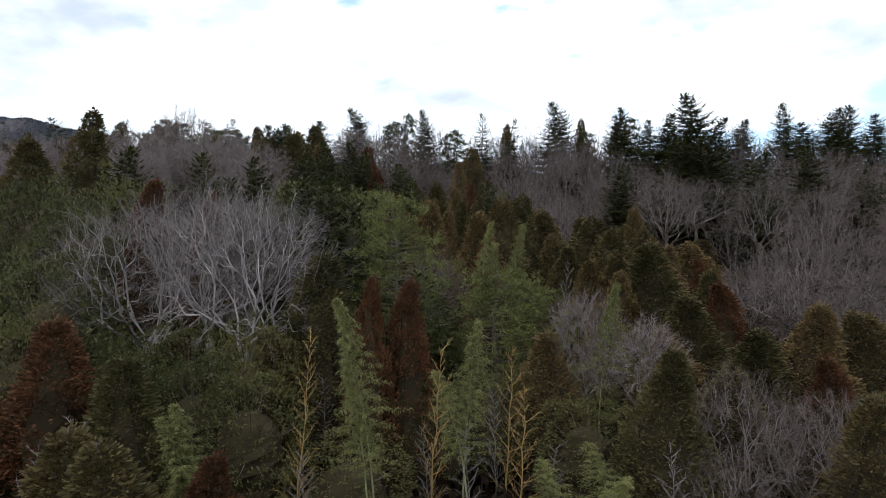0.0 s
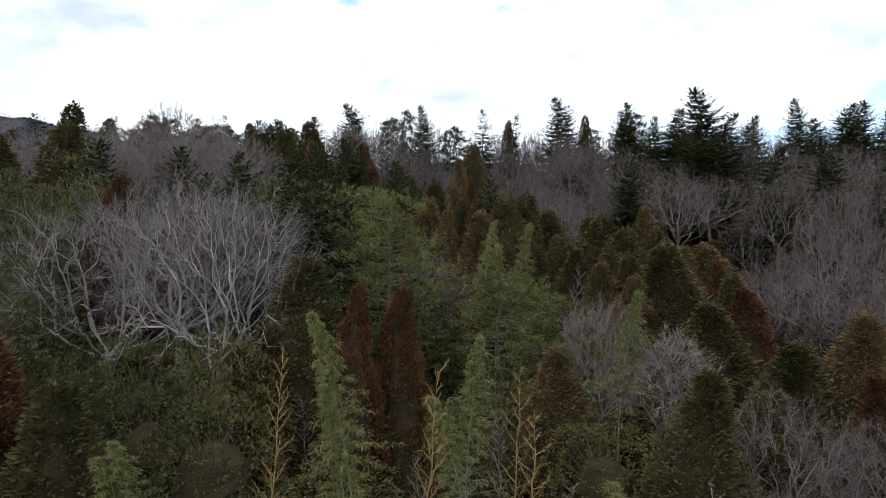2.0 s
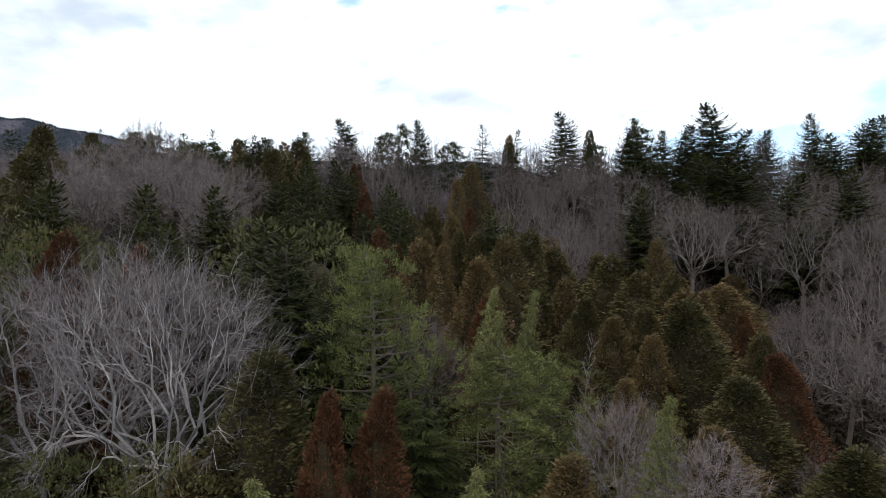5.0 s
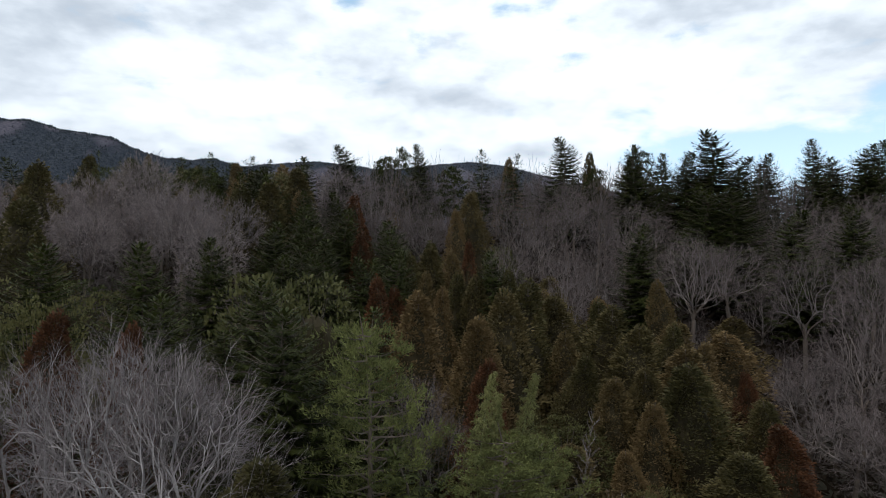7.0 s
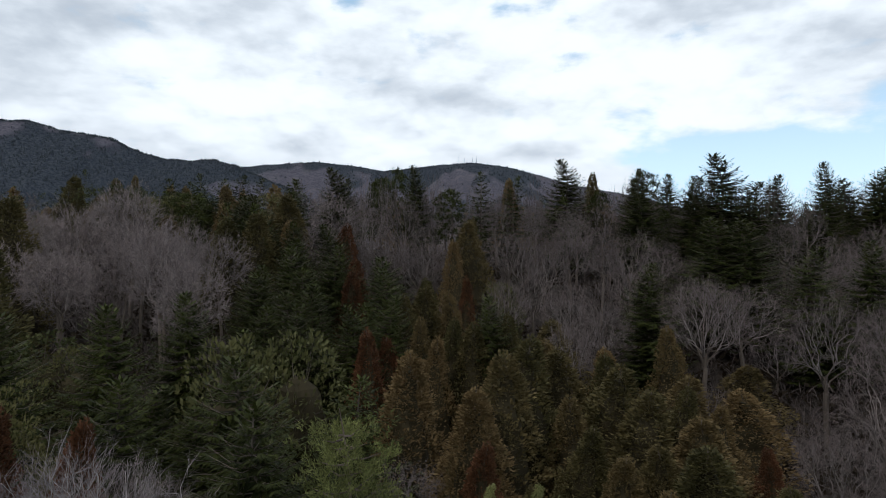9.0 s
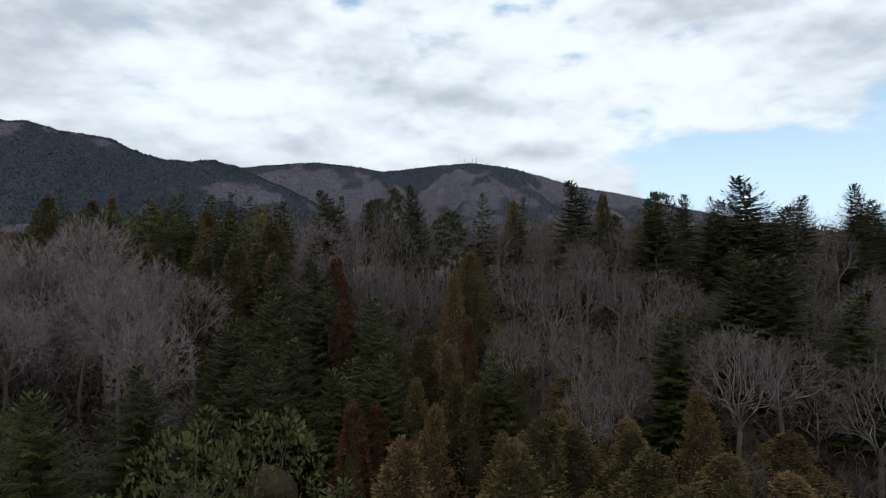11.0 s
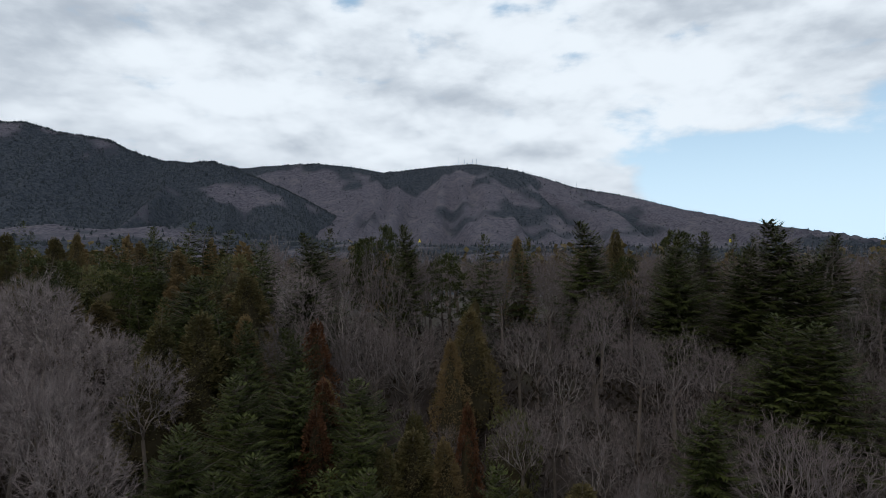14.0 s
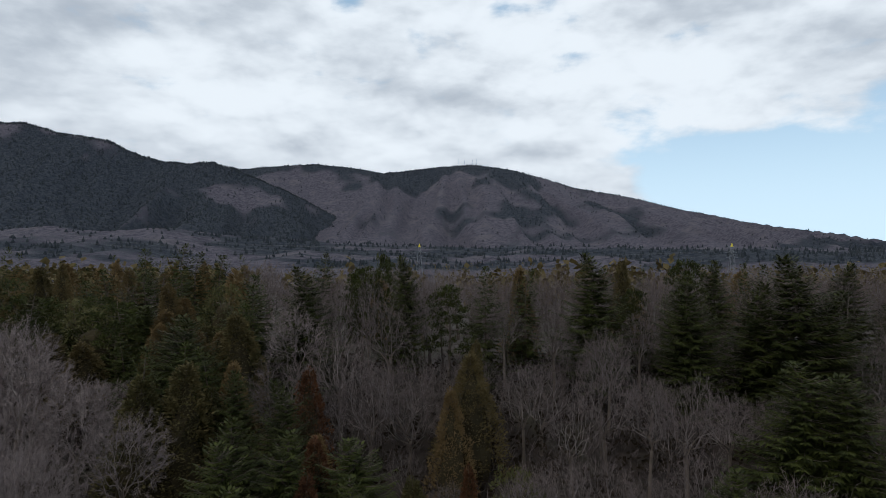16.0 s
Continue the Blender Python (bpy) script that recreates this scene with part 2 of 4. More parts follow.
def sheet(name, xs, ys, height, material):
    verts = [(x, y, height(x, y)) for y in ys for x in xs]
    n = len(xs)
    faces = [(j * n + i, j * n + i + 1, (j + 1) * n + i + 1, (j + 1) * n + i) for j in range(len(ys) - 1) for i in range(n - 1)]
    me = bpy.data.meshes.new(name)
    me.from_pydata(verts, [], faces)
    me.materials.append(material)
    me.polygons.foreach_set("use_smooth", [True] * len(faces))
    return new(name, me), verts


def spread(n, reach, fine):
    """n steps to each side, small near the middle and growing to the reach."""
    s = np.linspace(-1, 1, 2 * n + 1)
    return [float(reach * np.sign(a) * abs(a) ** fine) for a in s]


ground, _ = sheet("ground", spread(70, 4200, 2.6), sorted([-900, -500, -250, -120, -50, *range(-20, 180, 3), *range(180, 420, 12), *range(420, 1700, 60), 2400, 3600, 4800]), ground_z, M_LITTER)
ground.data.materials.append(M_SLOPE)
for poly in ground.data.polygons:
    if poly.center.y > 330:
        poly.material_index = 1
plain_stand = ground.data.attributes.new("stand", "FLOAT", "POINT")
plain_stand.data.foreach_set("value", [0.42 + 0.5 * noise.noise((v.co.x * 0.006, v.co.y * 0.004, 2.0)) for v in ground.data.vertices])
tagged(ground, "wooded hillside ground of brown leaf litter", "ground", kind="structure")


def mountain(name, crest_px, dist, depth, spur, seed, label, x_step, dark=0.0, crest=0.0):
    """A long wooded mountain. crest_px: bearing and rise of its skyline, as tangents."""
    bx, bz = zip(*crest_px)
    xs = list(np.arange(bx[0] * dist, bx[-1] * dist, x_step))
    ss = np.concatenate([np.linspace(0, 1, 84), np.linspace(1.08, 1.7, 6)])

    def stand_at(x, s):
        a = noise.fractal((x * 0.0021 + seed, s * 2.3, seed), 0.8, 2.1, 4)
        b = noise.noise((x * 0.009, s * 9.0, seed + 9.0))
        c = noise.noise((x * 0.0035, 0.0, seed + 4.0))
        return 0.5 + dark + 0.55 * a + 0.18 * b + crest * max(0.0, min(1.0, (s - 0.78 + 0.25 * c) * 9)) * max(0.0, min(1.0, (float(np.interp(x / dist, bx, bz)) - 0.10) * 12)) - 0.22 * max(0.0, min(1.0, (0.17 - s) * 9))

    def place(x, s):
        rise = float(np.interp(x / dist, bx, bz)) * dist + 37
        foot = 10.0
        prof = 0.20 * s + 0.80 * s ** 1.45 if s <= 1 else 1 - 0.6 * (s - 1)
        warp = 170 * noise.noise((x * 0.0011, s * 1.6, seed + 2.0)) + 130 * s
        r = 1 - abs(noise.noise(((x + warp) * 0.0052, s * 0.5, seed + 5.0))) * 2.4
        r += 0.35 * (1 - abs(noise.noise(((x + warp) * 0.011, s * 1.4, seed + 6.0))) * 2.4)
        z = foot + (rise - foot) * prof + spur * (r - 0.75) * max(0.0, 4 * s * (1 - s)) ** 0.8
        z += 5.0 * noise.noise((x * 0.02, s * 30.0, seed))
        return x, dist - depth * (1 - s) + 60 * noise.noise((x * 0.002, 0.0, seed)), z

    verts, stands = [], []
    for s in ss:
        for x in xs:
            verts.append(place(x, float(s)))
            stands.append(stand_at(x, float(s)))
    n = len(xs)
    faces = [(j * n + i, j * n + i + 1, (j + 1) * n + i + 1, (j + 1) * n + i) for j in range(len(ss) - 1) for i in range(n - 1)]
    me = bpy.data.meshes.new(name)
    me.from_pydata(verts, [], faces)
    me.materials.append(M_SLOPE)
    me.polygons.foreach_set("use_smooth", [True] * len(faces))
    at = me.attributes.new("stand", "FLOAT", "POINT")
    at.data.foreach_set("value", stands)
    tagged(new(name, me), label, "mountain", kind="structure")
    return place, stand_at, xs


def tangents(*px):
    """Bearing and rise, as tangents, from pairs on a level picture plane."""
    return [((x - 784) / 1079, (441 - y) / 1079) for x, y in px]


WEST = mountain("mountain_west", tangents((-700, 330), (-300, 262), (-80, 228), (0, 219), (60, 220), (110, 236), (200, 250), (260, 278), (300, 288), (340, 291), (380, 287), (420, 300),
                                          (520, 343), (600, 385), (690, 428), (800, 446)), 2600, 1100, 55, 3.0, "long mountain of dark conifer stands and bare wood", 16, 0.25, -0.30)
NORTH = mountain("mountain_north", tangents((200, 330), (350, 312), (430, 300), (470, 297), (560, 291), (620, 297), (680, 308), (730, 302), (780, 296), (840, 294), (900, 302), (960, 316), (1010, 331),
                                            (1080, 344), (1150, 358), (1220, 376), (1290, 394), (1320, 410), (1400, 431), (1480, 439), (1568, 450), (2000, 462)), 3300, 1500, 75, 11.0, "distant mountain with bare wooded spurs", 18, -0.12, 0.55)
FOOT = mountain("mountain_foothills", tangents((-500, 396), (-200, 402), (0, 408), (100, 398), (200, 407), (300, 401), (420, 414), (560, 424), (700, 431), (850, 436), (1000, 432), (1150, 438),
                                               (1300, 434), (1450, 440), (1568, 438), (2000, 441)), 1350, 620, 9, 21.0, "low rolling foothills of bare wood and conifers", 12, 0.03)


def far_trees(name, spec, count, seed, dist_scale, label):
    """Single crowns on a far slope, one joined mesh: pointed ones on the dark stands, low round ones on the skyline."""
    place, stand_at, xs = spec
    rng = random.Random(seed)
    verts, faces = [], []
    for _ in range(count):
        x, s = rng.uniform(xs[0], xs[-1]), rng.random() ** 0.7
        if rng.random() < 0.14 * dist_scale:
            s = 0.992 + 0.016 * rng.random()
        if stand_at(x, s) < 0.5 and s < 0.98 and rng.random() < 0.9:
            continue
        px, py, pz = place(x, s)
        h, w = rng.uniform(8, 14), rng.uniform(2.2, 3.8)
        k, a0 = len(verts), rng.random() * 6
        for i in range(4):
            a = a0 + i * 1.571
            verts.append((px + w * math.cos(a), py + w * math.sin(a), pz - 2 + h * 0.18))
        verts.append((px, py, pz + h - 4))
        faces += [(k + i, k + (i + 1) % 4, k + 4) for i in range(4)]
    me = bpy.data.meshes.new(name)
    me.from_pydata(verts, [], faces)
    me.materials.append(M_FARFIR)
    tagged(new(name, me), label, "forest", kind="stuff")


# Conifer green turned bluish: the haze of distance is in this colour.
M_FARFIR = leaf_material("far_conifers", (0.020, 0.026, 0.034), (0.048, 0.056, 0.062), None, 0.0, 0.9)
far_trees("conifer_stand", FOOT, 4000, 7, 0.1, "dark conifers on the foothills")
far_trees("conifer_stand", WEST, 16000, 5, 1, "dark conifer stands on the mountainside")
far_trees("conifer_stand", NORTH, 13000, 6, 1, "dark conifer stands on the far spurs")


# ---------------------------------------------------------------- tree builders
class Geo:
    def __init__(self):
        self.v, self.f, self.inner = [], [], 0

    def tube(self, pts, rads, n):
        k0 = len(self.v)
        for i, p in enumerate(pts):
            d = (pts[min(i + 1, len(pts) - 1)] - pts[max(i - 1, 0)]).normalized()
            u = d.orthogonal().normalized()
            w = d.cross(u)
            for j in range(n):
                a = 6.2832 * j / n
                self.v.append(p + (u * math.cos(a) + w * math.sin(a)) * rads[i])
        for i in range(len(pts) - 1):
            for j in range(n):
                a, b = k0 + i * n + j, k0 + i * n + (j + 1) % n
                self.f.append((a, b, b + n, a + n))

    def spike(self, p, d, length, r):
        k, u = len(self.v), d.orthogonal().normalized()
        w = d.cross(u)
        self.v += [p + u * r, p - u * 0.5 * r + w * 0.87 * r, p - u * 0.5 * r - w * 0.87 * r, p + d * length]
        self.f += [(k, k + 1, k + 3), (k + 1, k + 2, k + 3), (k + 2, k, k + 3)]

    def blade(self, p, d, length, r, about):
        k, u = len(self.v), d.cross(about).normalized()
        self.v += [p + u * r, p - u * r, p + d * length]
        self.f.append((k, k + 1, k + 2))

    def kite(self, p, d, side, length, width, droop=0.0):
        k = len(self.v)
        m = p + d * (0.42 * length)
        tip = p + d * length
        tip.z -= droop * length
        self.v += [p, m + side * width, tip, m - side * width]
        self.f.append((k, k + 1, k + 2, k + 3))

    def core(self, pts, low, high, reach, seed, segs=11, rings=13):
        """A lumpy closed body added well inside the sprays, its dark colour standing for the shade of a dense crown.
        Made first in its mesh.
        """
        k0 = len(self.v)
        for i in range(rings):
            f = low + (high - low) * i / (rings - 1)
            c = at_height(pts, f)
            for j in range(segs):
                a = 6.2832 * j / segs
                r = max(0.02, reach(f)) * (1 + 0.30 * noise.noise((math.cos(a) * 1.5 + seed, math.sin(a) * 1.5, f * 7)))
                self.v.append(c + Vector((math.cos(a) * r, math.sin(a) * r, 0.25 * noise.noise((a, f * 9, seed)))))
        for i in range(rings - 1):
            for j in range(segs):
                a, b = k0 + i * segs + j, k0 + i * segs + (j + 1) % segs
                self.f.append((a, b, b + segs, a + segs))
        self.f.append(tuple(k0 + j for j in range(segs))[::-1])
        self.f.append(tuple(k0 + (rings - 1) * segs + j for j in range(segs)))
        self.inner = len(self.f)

    def mesh(self, name, material):
        me = bpy.data.meshes.new(name)
        me.from_pydata(self.v, [], self.f)
        me.materials.append(material)
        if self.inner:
            me.materials.append(M_CORE_SHADE)
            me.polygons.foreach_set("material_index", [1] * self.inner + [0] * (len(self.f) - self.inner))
        return me


def unit(rng):
    while True:
        v = Vector((rng.uniform(-1, 1), rng.uniform(-1, 1), rng.uniform(-1, 1)))
        if 0.05 < v.length < 1:
            return v.normalized()


def polar(a, up):
    return Vector((math.cos(a), math.sin(a), up)).normalized()


def stem(rng, h, r, n=7, lean=0.02):
    pts = [Vector((rng.gauss(0, lean) * h * (i / n), rng.gauss(0, lean) * h * (i / n), h * i / n)) for i in range(n + 1)]
    pts[0] = Vector((0, 0, -0.4))
    return pts, [r * (1 - 0.93 * i / n) for i in range(n + 1)]


def at_height(pts, f):
    f = max(0.0, min(0.999, f)) * (len(pts) - 1)
    i = int(f)
    return pts[i].lerp(pts[i + 1], f - i)


def fir_meshes(seed, fine):
    """A fir of 16 m by 4 m radius: whorls of flat boughs, lifted at the tips."""
    rng = random.Random(seed)
    h, radius = 16.0, 4.0
    t, c = Geo(), Geo()
    pts, rads = stem(rng, h, 0.26)
    t.tube(pts, rads, 6)
    whorls = 38 if fine > 1 else 24 if fine > 0.5 else 12
    for k in range(whorls):
        n = 7
        a0 = rng.random() * 6.28
        for j in range(n):
            f = 0.10 + 0.885 * (k + rng.uniform(-0.6, 0.6)) / (whorls - 1)
            f = max(0.08, min(0.985, f))
            lump = 1 + 0.25 * noise.noise((seed * 2.7, f * 7, j * 0.9))
            reach = radius * lump * (1.12 - 1.11 * math.exp(-2.7 * (1.0 - f))) * (0.75 + 0.25 * min(1, f / 0.35))
            length = reach * rng.uniform(0.72, 1.08) + 0.05
            a = a0 + 6.283 * j / n + rng.uniform(-0.3, 0.3)
            out = Vector((math.cos(a), math.sin(a), 0))
            side = Vector((-math.sin(a), math.cos(a), 0))
            p0 = at_height(pts, f)
            droop = 0.30 * (1 - f) - 0.75 * max(0, f - 0.60)
            steps = max(3, int((2.5 + length * 2.4) * (0.6 + 0.4 * fine)))

            def along(s):
                return p0 + out * (length * s) + Vector((0, 0, length * (-droop * s + 0.30 * s * s * s)))
            if fine > 1:
                t.tube([along(0), along(0.5), along(1)], [0.035, 0.022, 0.006], 3)
            for i in range(1, steps + 1):
                s = i / steps
                p = along(s * 0.97)
                span = (0.13 * length + 0.30) * (1.12 - 0.72 * s) * rng.uniform(0.75, 1.2)
                for sg in (-1, 1):
                    d = (out * rng.uniform(0.55, 1.0) + side * sg * rng.uniform(0.6, 1.0) + Vector((0, 0, rng.uniform(-0.26, 0.04)))).normalized()
                    w = (d.cross(Vector((0, 0, 1))) + Vector((0, 0, rng.uniform(-0.3, 0.3)))).normalized()
                    c.kite(p, d, w, span * 1.25, span * rng.uniform(0.13, 0.21), rng.uniform(0.05, 0.3))
                if rng.random() < 0.8:
                    d = (out + Vector((0, 0, rng.uniform(-0.5, 0.0)))).normalized()
                    c.kite(p, d, side, span * 0.95, span * 0.16, 0.2)
            d = (along(1) - along(0.8)).normalized()
            c.kite(along(0.9), d, side, 0.5, 0.10)
    top = at_height(pts, 0.99)
    for i in range(9):
        c.kite(top - Vector((0, 0, 0.1 * i)), polar(i * 2.4, 1.6), polar(i * 2.4 + 1.57, 0), 0.55, 0.07)
    return {"h": h + 0.9, "r": radius * 1.0, "parts": (("trunk", t.mesh("trunk", M_DARKBARK)), ("crown", c))}


def tuft(c, rng, p, n, size, out, lift, width=0.30):
    for _ in range(n):
        d = (out * rng.uniform(0.2, 1.0) + unit(rng) * 0.75 + Vector((0, 0, lift))).normalized()
        w = d.cross(unit(rng)).normalized()
        c.kite(p + unit(rng) * size * 0.6, d, w, size * rng.uniform(0.6, 1.2), size * width * rng.uniform(0.6, 1.1), rng.uniform(-0.1, 0.2))


def lobe(c, rng, p, out, size, n, leaf, lift=0.5, flat=1.0):
    """A plump clump of short sprays that point away from its middle."""
    for _ in range(n):
        v = unit(rng)
        if v.dot(out) < -0.35:
            v = -v
        q = p + Vector((v.x, v.y, v.z * flat)) * size * rng.uniform(0.55, 1.05)
        d = (v * 0.8 + out * 0.3 + Vector((0, 0, lift)) + unit(rng) * 0.35).normalized()
        c.kite(q, d, d.cross(unit(rng)).normalized(), leaf * rng.uniform(0.7, 1.4), leaf * rng.uniform(0.18, 0.34), rng.uniform(-0.1, 0.2))


def cedar_meshes(seed, fine):
    """A cedar of 14 m by 2.6 m radius: a dense, lumpy cone of plump, upturned sprays."""
    rng = random.Random(seed)
    h, radius = 14.0, 2.6
    t, c = Geo(), Geo()
    pts, rads = stem(rng, h, 0.24, lean=0.012)
    t.tube(pts, rads, 6)

    def wide(f):
        return radius * min(1.0, 1.30 * (1 - f) ** 0.95)

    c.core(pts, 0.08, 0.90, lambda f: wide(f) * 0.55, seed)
    n, sprays, leaf = (330, 36, 0.20) if fine >= 1 else (250, 24, 0.25) if fine > 0.4 else (90, 9, 0.75)
    for i in range(n):
        f = 0.08 + 0.89 * ((i + rng.random()) / n) ** 0.9
        a = i * 2.39996 + rng.uniform(-1.3, 1.3)
        lump = 1 + 0.34 * noise.noise((seed * 3.1 + math.cos(a) * 1.3, f * 8, math.sin(a) * 1.3))
        reach = wide(f) * (1 - 0.35 * rng.random() ** 2) * lump * 0.94 + 0.04
        out = Vector((math.cos(a), math.sin(a), 0.15))
        p = at_height(pts, f) + out * reach + Vector((0, 0, -0.22 * reach))
        lobe(c, rng, p, out, (0.26 + 0.18 * reach) * rng.uniform(0.75, 1.3) * (1 if fine > 0.4 else 1.4), sprays, leaf, 0.7, 1.2)
    lobe(c, rng, pts[-1] - Vector((0, 0, 0.3)), Vector((0, 0, 1)), 0.28, 16, leaf, 1.0, 1.8)
    return {"h": h + 0.5, "r": radius * 1.05, "parts": (("trunk", t.mesh("trunk", M_DARKBARK)), ("crown", c))}


def pine_meshes(seed, fine):
    """A pine of 12 m by 3.4 m radius: tiers of flat needle clumps with gaps between."""
    rng = random.Random(seed)
    h, radius = 12.0, 3.4
    t, c = Geo(), Geo()
    pts, rads = stem(rng, h, 0.24, lean=0.03)
    t.tube(pts, rads, 6)
    n = int(84 * fine)
    for i in range(n):
        f = 0.28 + 0.70 * (i + rng.random()) / n
        a = i * 2.39996 + rng.uniform(-0.4, 0.4)
        reach = radius * (0.25 + 0.75 * math.sin(min(1.0, (1.03 - f) * 1.9) * 1.571)) * rng.uniform(0.35, 1.1)
        out = Vector((math.cos(a), math.sin(a), 0))
        p0 = at_height(pts, f - 0.05)
        p = p0 + out * reach + Vector((0, 0, 0.16 * reach))
        t.tube([p0, p0.lerp(p, 0.5) + Vector((0, 0, -0.1)), p], [0.05, 0.03, 0.012], 4)
        for _ in range(11):
            q = p + Vector((rng.gauss(0, 0.55), rng.gauss(0, 0.55), rng.gauss(0, 0.08)))
            if fine >= 1:
                tuft(c, rng, q, 20, 0.26, out, 0.6, 0.10)
            else:
                tuft(c, rng, q, 9, 0.40, out, 0.5, 0.20)
    return {"h": h + 0.2, "r": radius * 1.12, "parts": (("trunk", t.mesh("trunk", M_DARKBARK)), ("crown", c))}


def broad_meshes(seed, fine):
    """An evergreen broadleaf tree of 9 m by 3.2 m radius: a lumpy dome of leaf clumps."""
    rng = random.Random(seed)
    h, radius = 9.0, 3.2
    t, c = Geo(), Geo()
    pts, rads = stem(rng, h * 0.8, 0.22, lean=0.03)
    t.tube(pts, rads, 6)
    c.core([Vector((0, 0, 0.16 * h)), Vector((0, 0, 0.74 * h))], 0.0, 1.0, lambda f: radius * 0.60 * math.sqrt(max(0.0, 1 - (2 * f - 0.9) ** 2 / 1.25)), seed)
    n = 150 if fine >= 1 else 80
    for i in range(n):
        f = (i + 0.5) / n
        a = i * 2.39996
        el = math.asin(max(-0.9, 1 - 1.5 * f))
        lump = 1 + 0.34 * noise.noise((math.cos(a) * 1.6 + seed, math.sin(a) * 1.6, el * 1.6))
        k = lump * rng.uniform(0.78, 1.0)
        out = Vector((math.cos(a) * math.cos(el), math.sin(a) * math.cos(el), math.sin(el)))
        p = Vector((out.x * radius * k, out.y * radius * k, h * 0.52 + out.z * h * 0.44 * k))
        if i % 4 == 0:
            t.tube([at_height(pts, 0.45), Vector((0, 0, h * 0.5)).lerp(p, 0.55), p], [0.06, 0.035, 0.01], 3)
        lobe(c, rng, p, out, rng.uniform(0.45, 0.75), 44 if fine >= 1 else 22, 0.17 if fine >= 1 else 0.30, 0.2, 0.7)
    return {"h": h * 1.0, "r": radius * 1.12, "parts": (("trunk", t.mesh("trunk", M_DARKBARK)), ("crown", c))}


def bamboo_meshes(seed):
    """A bamboo culm of 10 m with a feathery plume, 1.2 m to each side, nodding at the tip."""
    rng = random.Random(seed)
    h, radius = 10.0, 1.25
    t, c = Geo(), Geo()
    bend = Vector((rng.uniform(-1, 1), rng.uniform(-1, 1), 0)).normalized() * 1.0
    pts = [Vector((bend.x * (i / 12) ** 3, bend.y * (i / 12) ** 3, h * i / 12 - (0.4 if i == 0 else 0))) for i in range(13)]
    t.tube(pts, [0.05 * (1 - 0.92 * i / 12) for i in range(13)], 5)
    n = 95
    for i in range(n):
        f = 0.58 + 0.415 * i / n
        a = i * 2.39996
        reach = radius * min(1.0, 2.5 * (1 - f) + 0.05) * rng.uniform(0.35, 1.0) * (0.35 + 0.75 * math.sin(i * 0.45) ** 2)
        p0 = at_height(pts, f)
        out = Vector((math.cos(a), math.sin(a), 0))
        p1 = p0 + out * reach + Vector((0, 0, 0.35 * reach))
        t.tube([p0, p1], [0.009, 0.004], 3)
        for j in range(9):
            q = p0.lerp(p1, 0.45 + 0.6 * j / 8) + Vector((0, 0, -0.035 * j * reach))
            for _ in range(6):
                d = (out * rng.uniform(0.3, 1.0) + unit(rng) * 0.9 + Vector((0, 0, -0.25))).normalized()
                c.kite(q + unit(rng) * 0.06, d, d.cross(unit(rng)).normalized(), rng.uniform(0.09, 0.16), rng.uniform(0.009, 0.014), 0.35)
    return {"h": h, "r": radius, "parts": (("culm", t.mesh("culm", M_CULM)), ("crown", c))}


